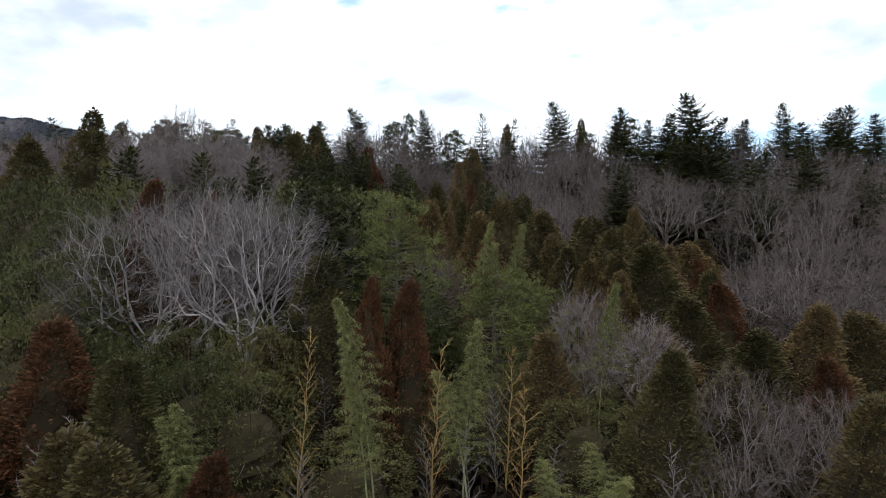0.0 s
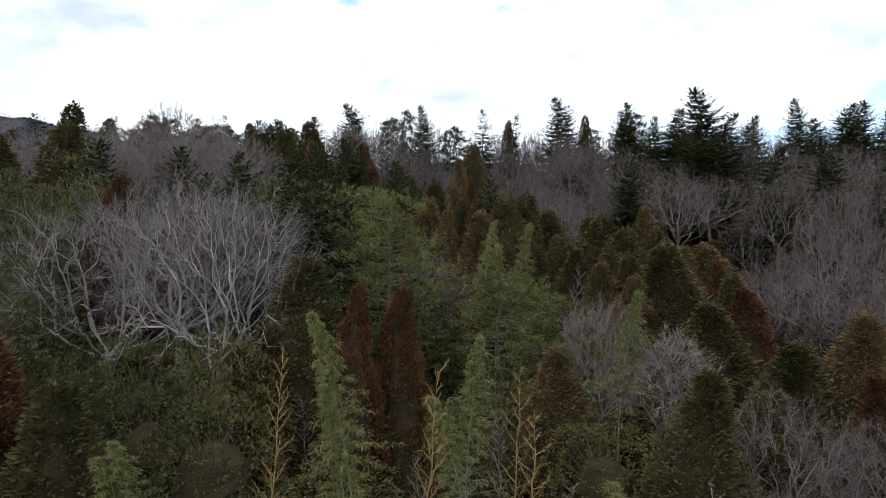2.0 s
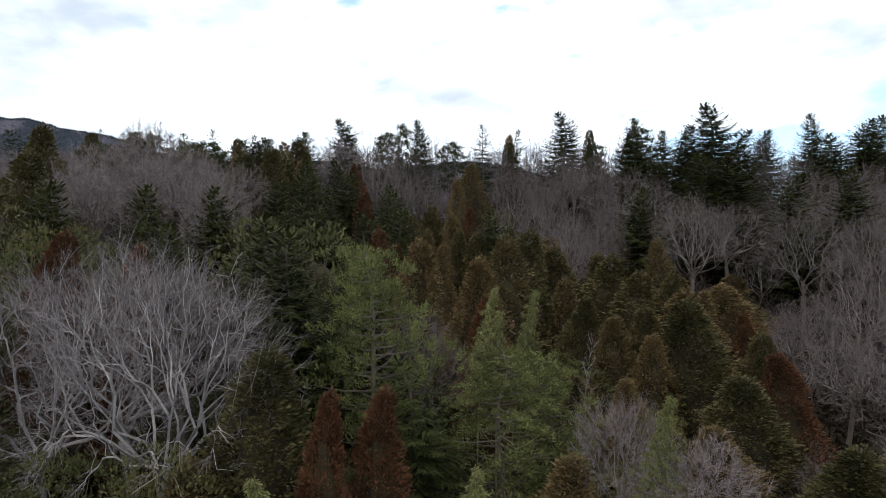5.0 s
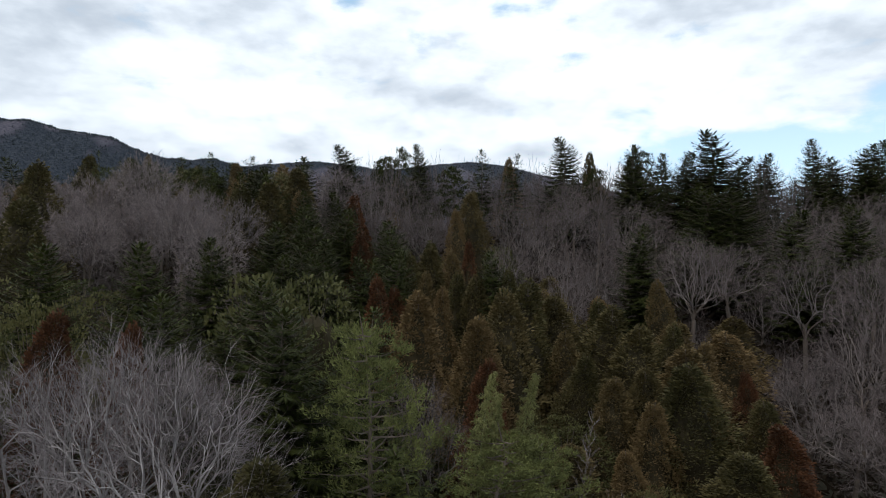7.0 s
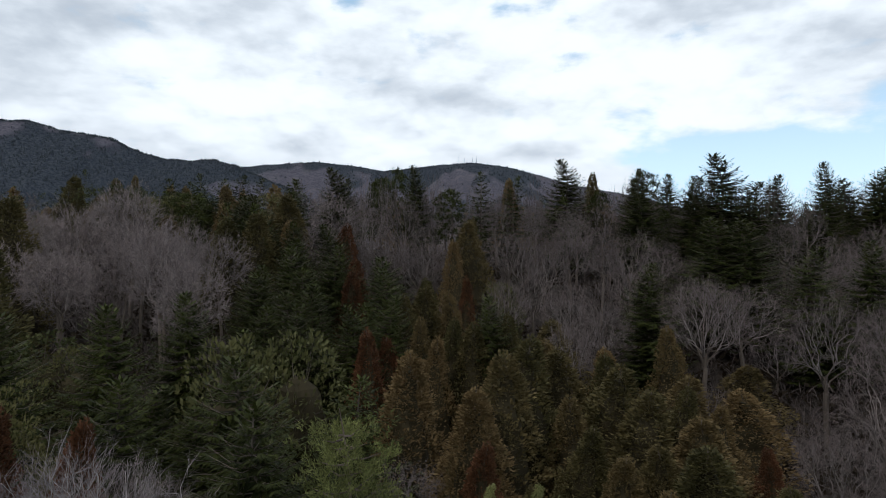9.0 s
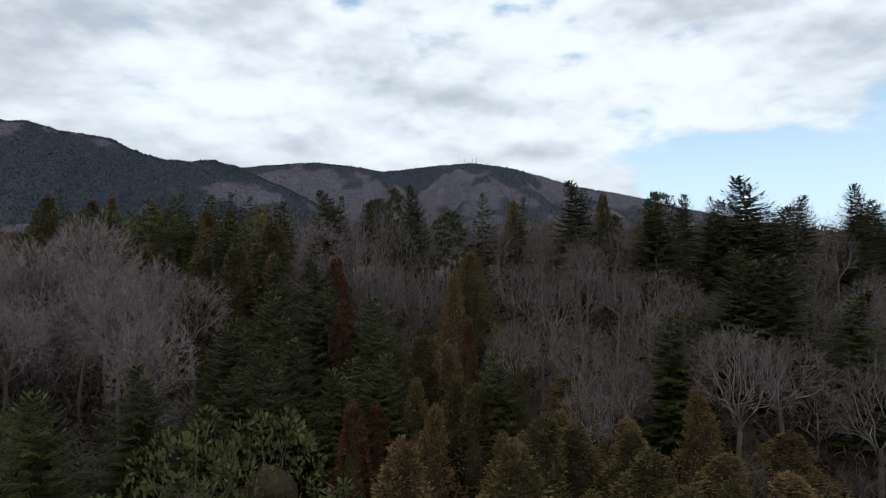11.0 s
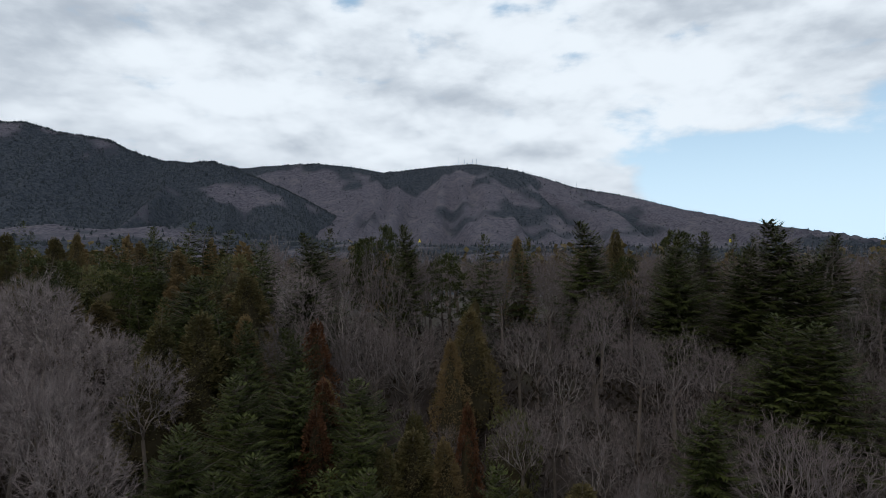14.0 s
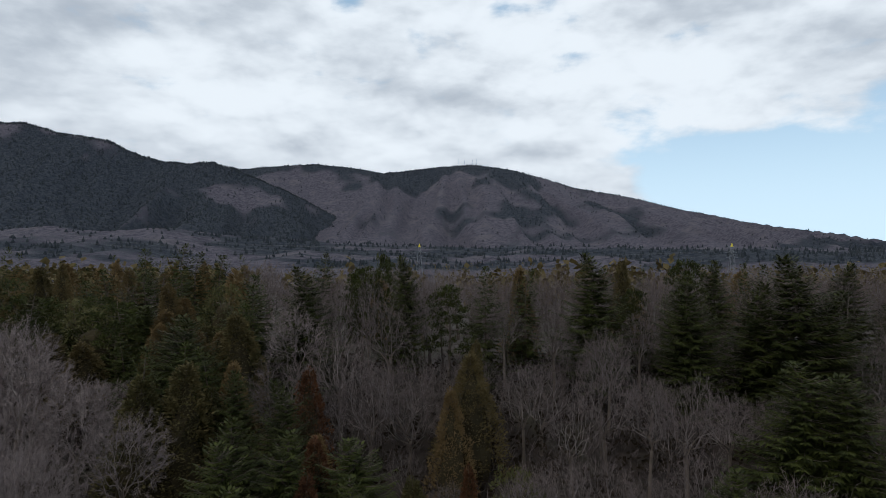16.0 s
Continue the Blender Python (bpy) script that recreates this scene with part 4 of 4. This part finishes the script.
plant("bare_mid", -6, 89.7, 31.2, 3.8)
plant("bare_mid", 9.1, 90.7, 31.2, 3.2)
plant("bare_mid", 44.6, 92.7, 32.3, 3.3)
plant("bare_mid", 18.5, 95.2, 32.8, 3.2)
plant("bare_pale", -14.3, 95.7, 35.7, 3.6)
plant("bare_mid", 51.9, 99.2, 34.7, 3.0)
plant("bare_mid", 13.7, 100.2, 34.7, 3.0)
plant("bare_mid", 23.2, 100.2, 34.7, 2.7)
plant("bare_mid", 38.8, 101.7, 35.4, 2.4)
plant("bare_mid", 8.5, 102.2, 35.4, 2.8)
plant("bare_mid", -5.4, 102.7, 36, 3.8)
plant("broad", -26.9, 59.9, 20.6, 2.6)
plant("broad", -30.5, 61.4, 21.4, 4.0)
plant("broad", -42.1, 99.7, 34.6, 3.1)
plant("broad", -41.7, 103.7, 35.6, 3.7)
plant("broad", -27.4, 112, 36.9, 3.1)
plant("broad", -55.7, 112, 37.7, 3.6)
plant("cedar", 12.9, 46.4, 15.1, 2.1)
plant("cedar", 19.5, 46.9, 15.1, 2.2)
plant("cedar", 5.6, 46.9, 15.1, 1.7)
plant("cedar", 11.4, 49.4, 15.9, 2.3)
plant("cedar", 9.8, 51.9, 16.9, 2.4)
plant("cedar", 9.4, 55.4, 18, 2.2)
plant("cedar", 4.9, 60.9, 19.6, 2.2)
plant("cedar", 13.4, 61.4, 19.8, 2.4)
plant("cedar", 9, 63.4, 20.6, 2.3)
plant("cedar", 0.2, 63.9, 20.8, 2.0)
plant("cedar", 3.3, 66.4, 21.7, 2.4)
plant("cedar", -1.2, 66.7, 22.1, 1.8)
plant("cedar", 1.7, 67.2, 22, 2.0)
plant("cedar", 6.6, 68.4, 22.3, 1.8)
plant("cedar", -2.8, 72.2, 23.7, 2.0)
plant("cedar", 1.4, 73.2, 23.9, 2.0)
plant("cedar", -1, 73.9, 24.4, 2.8)
plant("cedar", -0.9, 76.2, 25, 2.3)
plant("cedar", -46.8, 78.4, 31, 2.2)
plant("cedar", -18.6, 84.2, 29.8, 2.1)
plant("cedar", -25.5, 86.7, 31.3, 2.0)
plant("cedar", 2, 86.7, 29.1, 2.0)
plant("cedar", -17.6, 86.9, 31.4, 2.4)
plant("cedar", 4.6, 94.7, 32.1, 1.8)
plant("cedar", -44.5, 99.2, 36.6, 3.1)
plant("cedar", -31.5, 104.7, 37.4, 2.5)
plant("cedar", -58.5, 112, 39.9, 3.1)
plant("cedar", -51.8, 112, 39.3, 2.8)
plant("cedar", -48.7, 112, 39.9, 1.8)
plant("cedar", 11.4, 112, 39.4, 2.1)
plant("cedar", 24.8, 112, 40.4, 2.1)
plant("cedar", -43.5, 119.2, 38.8, 2.4)
plant("darkpine", -9.8, 112, 39.4, 1.6)
plant("fir_near", -8, 44.4, 16.9, 3.7)
plant("fir_near", -13.3, 48.9, 19.2, 3.7)
plant("fir_near", -16.5, 50.4, 20.1, 3.7)
plant("fir_near", -13.7, 58.9, 22.4, 3.7)
plant("fir_near", -13.3, 62.2, 23.9, 3.7)
plant("fir_near", -6.4, 63.7, 23.8, 3.7)
plant("fir_near", -12.4, 65.2, 24.7, 3.7)
plant("fir_near", -3.8, 66.7, 24.3, 3.7)
plant("fir_near", -10.5, 67.2, 25.3, 3.7)
plant("fir_near", 4.7, 67.7, 24.2, 3.7)
plant("fir_near", -16.3, 69.2, 26.4, 3.7)
plant("fir_near", -12.2, 70.9, 26.6, 4.1)
plant("fir_near", -5, 72.4, 26.4, 3.8)
plant("fir_near", -11.8, 81.9, 31.1, 3.9)
plant("fir_near", -16.3, 83.7, 31.5, 3.5)
plant("fir_far", -20.2, 87.2, 33, 3.6)
plant("fir_far", -20.5, 101.7, 37.9, 4.1)
plant("fir_far", -38.1, 112, 40.5, 3.5)
plant("fir_far", 40.9, 112, 40.1, 2.8)
plant("fir_far", 47.1, 119.7, 39.7, 3.8)
plant("rust", 20.5, 50.9, 15.9, 1.7)
plant("rust", 2.9, 55.9, 17.5, 1.7)
plant("rust", -3.8, 64.4, 20.8, 2.1)
plant("rust", 3.3, 78.2, 25.1, 1.7)


# ---------------------------------------------------------------- the rest of the wood
def species_here(x, y, u):
    """What mostly grows at a place on the hill; u: a number from 0 to 1."""
    n = noise.noise((x * 0.06, y * 0.06, 20.0))
    if y < 33:
        if x < -7:
            return "broad" if u < 0.6 else "cedar" if u < 0.85 else "rust"
        if x < 6:
            return "broad" if u < 0.8 else "sapling"
        return "bare_near" if u < 0.18 else "broad" if u < 0.85 else "cedar"
    if y < 56 and x < -19:
        return "broad" if u < 0.5 else "cedar" if u < 0.7 else "fir_far" if u < 0.85 else "bare_mid"
    if y < 50:
        if x < 0:
            return "bare_near" if u < 0.2 else "broad" if u < 0.75 else "fir_far"
        if x < 17:
            return "cedar" if u < 0.6 else "bare_near" if u < 0.8 else "broad"
        return "bare_mid"
    if y < 60 and x <= 0:
        return "broad" if u < 0.4 else "fir_far" if u < 0.75 else "cedar"
    if y < 68 and 0 < x < 22:
        return "cedar" if u < 0.75 else "bare_mid"
    if 60 < y < 84 and -16 < x < -1:
        return "fir_far" if u < 0.45 else "rust" if u < 0.55 else "cedar_far" if u < 0.85 else "bare_mid"
    if y > 92 and x < -0.22 * y - 2 + 8 * n:
        return "cedar_far" if u < 0.60 else "fir_far" if u < 0.80 else "broad_far" if u < 0.96 else "bare_mid"
    if 60 < y < 94 and x < -13:
        return "bare_pale"
    if u < 0.02:
        return "fir_far"
    return "bare_mid" if y < 105 else "bare_far"


TALL = {"darkpine": 12, "fir": 11.5, "cedar": 9.0, "rust": 8.5, "broad": 6.0, "bare": 9.5, "sapling": 6.5}
WIDE = {"darkpine": 3.0, "fir": 3.8, "cedar": 2.4, "rust": 1.8, "broad": 2.8, "bare": 4.3, "sapling": 0.9}
EVERGREEN = [q for q in PLANTED if q[3] in ("fir", "cedar", "rust", "pine", "broad")]


def fill(y0, y1, step, keep, reach, kinds=None):
    y = y0
    while y < y1:
        half = reach * y + 8
        x = -half
        while x < half:
            px, py = x + R.uniform(-0.45, 0.45) * step, y + R.uniform(-0.45, 0.45) * step
            x += step
            kind = kinds(px, py, R.random()) if kinds else species_here(px, py, R.random())
            species = kind.split("_")[0]
            r = WIDE[species] * R.uniform(0.8, 1.25)
            near = [q for q in PLANTED if abs(q[0] - px) < 6 and abs(q[1] - py) < 6]
            if any(math.hypot(q[0] - px, q[1] - py) < keep * (q[2] + r) for q in near):
                continue
            tall = TALL[species] * R.uniform(0.80, 1.15) * (float(np.interp(py, (45, 62, 100), (1, 1.22, 1.30))) if species == "bare" else 1)
            if species == "bare" and any(abs(q[0] - px) < q[2] + 2 and -1 < q[1] - py < 9 for q in EVERGREEN):
                tall, r = tall * 0.60, r * 0.65
            plant(kind, px, py, ground_z(px, py) + tall, r, 0.03)
        y += step


for i in range(26):
    px, py = -11 + 3.3 * i + R.uniform(-1.2, 1.2), R.uniform(104, 113)
    plant("bare_far", px, py, R.uniform(36.8, 39.8), R.uniform(1.9, 2.7), label="slender leafless tree against the sky on the ridge")
fill(17, 50, 3.5, 0.40, 0.80)
fill(50, 90, 5.1, 0.42, 0.76)
fill(90, 114, 4.4, 0.34, 0.76)


def joined_wood(name, y0, y1, step, kinds, label):
    """Woods behind the ridge, joined: only their upper crowns are seen over it."""
    groups = {}
    y = y0
    while y < y1:
        half = 0.8 * y
        x = -half
        while x < half:
            px, py = x + R.uniform(-0.45, 0.45) * step, y + R.uniform(-0.45, 0.45) * step
            x += step
            kind = kinds(px, py, R.random())
            species = kind.split("_")[0]
            spec = R.choice(LIB[kind])
            z = ground_z(px, py)
            tall, r = TALL[species] * R.uniform(0.95, 1.35), WIDE[species] * R.uniform(0.85, 1.25)
            m = (Matrix.Translation((px, py, z)) @ Euler((0, 0, R.random() * 6.283)).to_matrix().to_4x4() @ Matrix.Diagonal((r / spec["r"], r / spec["r"], tall / spec["h"], 1)))
            for _, me in spec["parts"]:
                if len(me.polygons) < 60:
                    continue
                co = np.empty(len(me.vertices) * 3)
                me.vertices.foreach_get("co", co)
                co = np.c_[co.reshape(-1, 3), np.ones(len(me.vertices))] @ np.array(m).T
                groups.setdefault(me.materials[0].name, []).append((co[:, :3], [tuple(p.vertices) for p in me.polygons]))
        y += step
    for mat, lots in groups.items():
        verts, faces, k = [], [], 0
        for co, fs in lots:
            verts += co.tolist()
            faces += [tuple(i + k for i in f) for f in fs]
            k += len(co)
        me = bpy.data.meshes.new(name)
        me.from_pydata(verts, [], faces)
        me.materials.append(bpy.data.materials[mat])
        tagged(new(name, me), label, "forest", kind="stuff")


def behind(x, y, u):
    if x < -0.26 * y + 6 * noise.noise((x * 0.05, y * 0.05, 3.0)):
        return "cedar_mini" if u < 0.45 else "fir_mini" if u < 0.8 else "broad_far" if u < 0.92 else "bare_far"
    return "fir_mini" if u < 0.06 else "cedar_mini" if u < 0.10 else "bare_far"


joined_wood("wood_behind_ridge", 117, 170, 8.5, behind, "mixed leafless and evergreen wood behind the ridge")


def distant_wood(name, y0, y1, count, material, pointed, seed, label, size=1.0):
    """Far woods beyond the ridge: one joined mesh of small crowns made of sprays or twigs."""
    rng = random.Random(seed)
    g = Geo()
    for _ in range(count):
        y = y0 * (y1 / y0) ** rng.random()
        x = rng.uniform(-0.85, 0.85) * y
        n = noise.noise((x * 0.012, y * 0.008, 33.0))
        if (n > 0.05) != pointed and rng.random() < 0.86:
            continue
        z = ground_z(x, y)
        h = rng.uniform(7, 12) * (1.25 if pointed else 1.0)
        k = 14 if y < 500 else 8
        for i in range(k):
            f = 0.35 + 0.6 * i / k
            w = (1.1 - f) * 2.6 if pointed else 2.2
            p = Vector((x + rng.gauss(0, 0.5) * w, y + rng.gauss(0, 0.5) * w, z + h * f * (1 if pointed else rng.uniform(0.6, 1.0))))
            if pointed:
                d = (Vector((p.x - x, p.y - y, 0)) * 0.4 + Vector((0, 0, 0.3)) + unit(rng) * 0.6).normalized()
                g.kite(p, d, d.cross(unit(rng)).normalized(), 2.2 * size, 0.8 * size, 0.2)
            else:
                d = (Vector(((p.x - x) * 0.3, (p.y - y) * 0.3, 1.0)) + unit(rng) * 0.5).normalized()
                g.spike(p, d, rng.uniform(1.5, 3.2), (0.05 if y < 500 else 0.13) * size)
    tagged(new(name, g.mesh(name, material)), label, "forest", kind="stuff")


distant_wood("distant_wood", 165, 1500, 9000, M_TWIG, False, 3, "leafless woods spreading over the plain")
distant_wood("distant_conifers", 165, 1500, 4200, M_CEDAR, True, 4, "dark evergreen woods spreading over the plain")


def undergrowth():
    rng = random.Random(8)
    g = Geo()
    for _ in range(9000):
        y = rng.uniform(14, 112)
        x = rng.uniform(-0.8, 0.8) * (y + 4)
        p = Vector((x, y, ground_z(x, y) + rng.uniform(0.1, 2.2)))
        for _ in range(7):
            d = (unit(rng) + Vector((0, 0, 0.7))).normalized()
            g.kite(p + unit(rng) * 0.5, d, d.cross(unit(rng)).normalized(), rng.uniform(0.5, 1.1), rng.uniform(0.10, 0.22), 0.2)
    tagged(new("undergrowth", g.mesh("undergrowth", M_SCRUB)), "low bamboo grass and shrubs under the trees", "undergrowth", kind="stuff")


def brushwood():
    """Leafless shrubs and saplings that cover the ground of the bare hillside."""
    rng = random.Random(18)
    g = Geo()
    for _ in range(4600):
        y = rng.uniform(52, 112)
        x = rng.uniform(-0.78, 0.78) * (y + 4)
        p = Vector((x, y, ground_z(x, y)))
        high = rng.uniform(1.4, 4.8)
        for _ in range(14):
            d = (unit(rng) * 0.75 + Vector((0, 0, 1.0))).normalized()
            g.kite(p + unit(rng) * 0.35 + Vector((0, 0, rng.uniform(0.0, 0.45) * high)), d, d.cross(unit(rng)).normalized(), rng.uniform(0.35, 0.7) * high, rng.uniform(0.02, 0.045), 0.2)
    tagged(new("brushwood", g.mesh("brushwood", M_TWIG_DIM)), "leafless grey-brown shrubs and saplings on the hillside", "undergrowth", kind="stuff")


undergrowth()
brushwood()


# ---------------------------------------------------------------- pylons, cables, masts
def part(name, g, material, parent, label=""):
    ob = new(name, g.mesh(name, material))
    ob.parent = parent
    if label:
        tagged(ob, label)
    return ob


def bar(g, a, b, r):
    g.tube([Vector(a), Vector(b)], [r, r], 4)


def pylon(x, y, top, height):
    """A lattice power pylon with three pairs of arms and a yellow head."""
    ob = new("power_pylon")
    ob.location = (x, y, top - height)
    tagged(ob, "steel lattice power pylon with a yellow-painted head", "pylon", "power pylons")

    def w(z):
        return 3.0 * (1 - z / height) + 0.45

    levels = [0, 0.2, 0.38, 0.53, 0.66, 0.77, 0.86, 0.94]
    body, head = Geo(), Geo()
    for sx in (-1, 1):
        for sy in (-1, 1):
            g = Geo()
            for a, b in zip(levels, levels[1:]):
                bar(g, (sx * w(a * height), sy * w(a * height), a * height), (sx * w(b * height), sy * w(b * height), b * height), 0.11)
            part("leg", g, M_STEEL, ob)
    for a, b in zip(levels, levels[1:]):
        za, zb = a * height, b * height
        for s in (-1, 1):
            for u, v in (((-1, s), (1, s)), ((s, -1), (s, 1))):
                bar(body, (u[0] * w(za), u[1] * w(za), za), (v[0] * w(zb), v[1] * w(zb), zb), 0.05)
                bar(body, (v[0] * w(za), v[1] * w(za), za), (u[0] * w(zb), u[1] * w(zb), zb), 0.05)
    part("bracing", body, M_STEEL, ob)
    for f in (0.66, 0.78, 0.90):
        for s in (-1, 1):
            g = Geo()
            z = f * height
            for e in (-1, 1):
                bar(g, (s * w(z), e * w(z), z), (s * 5.2, 0, z + 0.4), 0.07)
                bar(g, (s * w(z), e * w(z), z + 1.2), (s * 5.2, 0, z + 0.4), 0.06)
            part("arm", g, M_STEEL, ob)
    for sx, sy in ((-1, -1), (-1, 1), (1, -1), (1, 1)):
        bar(head, (sx * w(0.92 * height), sy * w(0.92 * height), 0.92 * height), (0, 0, height), 0.28)
    head.tube([Vector((0, 0, height * 0.93)), Vector((0, 0, height))], [0.8, 0.12], 4)
    part("head", head, M_SIGNAL, ob, "yellow-painted pylon head")
    return ob


def cable(a, b, sag, r, name="power_cable"):
    g = Geo()
    pts = [Vector(a).lerp(Vector(b), i / 16) - Vector((0, 0, sag * 4 * (i / 16) * (1 - i / 16))) for i in range(17)]
    g.tube(pts, [r] * 17, 4)
    tagged(new(name, g.mesh(name, M_WIRE)), "thin sagging overhead power cable", "cable", "power cables", "thing")


pylon(-18, 530, 45.5, 34)
pylon(-520, 640, 78, 68)
pylon(242, 540, 46.0, 36)
for dz in (22.5, 26.5, 30.5):
    for s in (-5.2, 5.2):
        cable((-18 + s, 530, 11.9 + dz), (242 + s, 540, 10.4 + dz), 5.5, 0.09)
for dz in (0, 3, 6):
    for s in (-5.2, 5.2):
        cable((-520 + s, 640, 66 + dz * 1.33), (-18 + s, 530, 34.4 + dz * 1.33), 8, 0.09)


def mast(x, y, z, h):
    ob = new("radio_mast")
    ob.location = (x, y, z)
    tagged(ob, "slender radio mast on the mountain top", "mast", "radio masts")
    g = Geo()
    g.tube([Vector((0, 0, -5)), Vector((0, 0, h * 0.6)), Vector((0, 0, h))], [1.0, 0.7, 0.4], 4)
    part("pole", g, M_STEEL, ob)
    g = Geo()
    bar(g, (-1.5, 0, h * 0.75), (1.5, 0, h * 0.75), 0.5)
    part("antenna", g, M_STEEL, ob)


for px, h in ((812, 45), (822, 32), (836, 34), (843, 40), (1020, 36)):
    x = (px - 784) / 1079 * 3300
    mx, my, mz = NORTH[0](x, 1.0)
    mast(mx, my, mz, h)
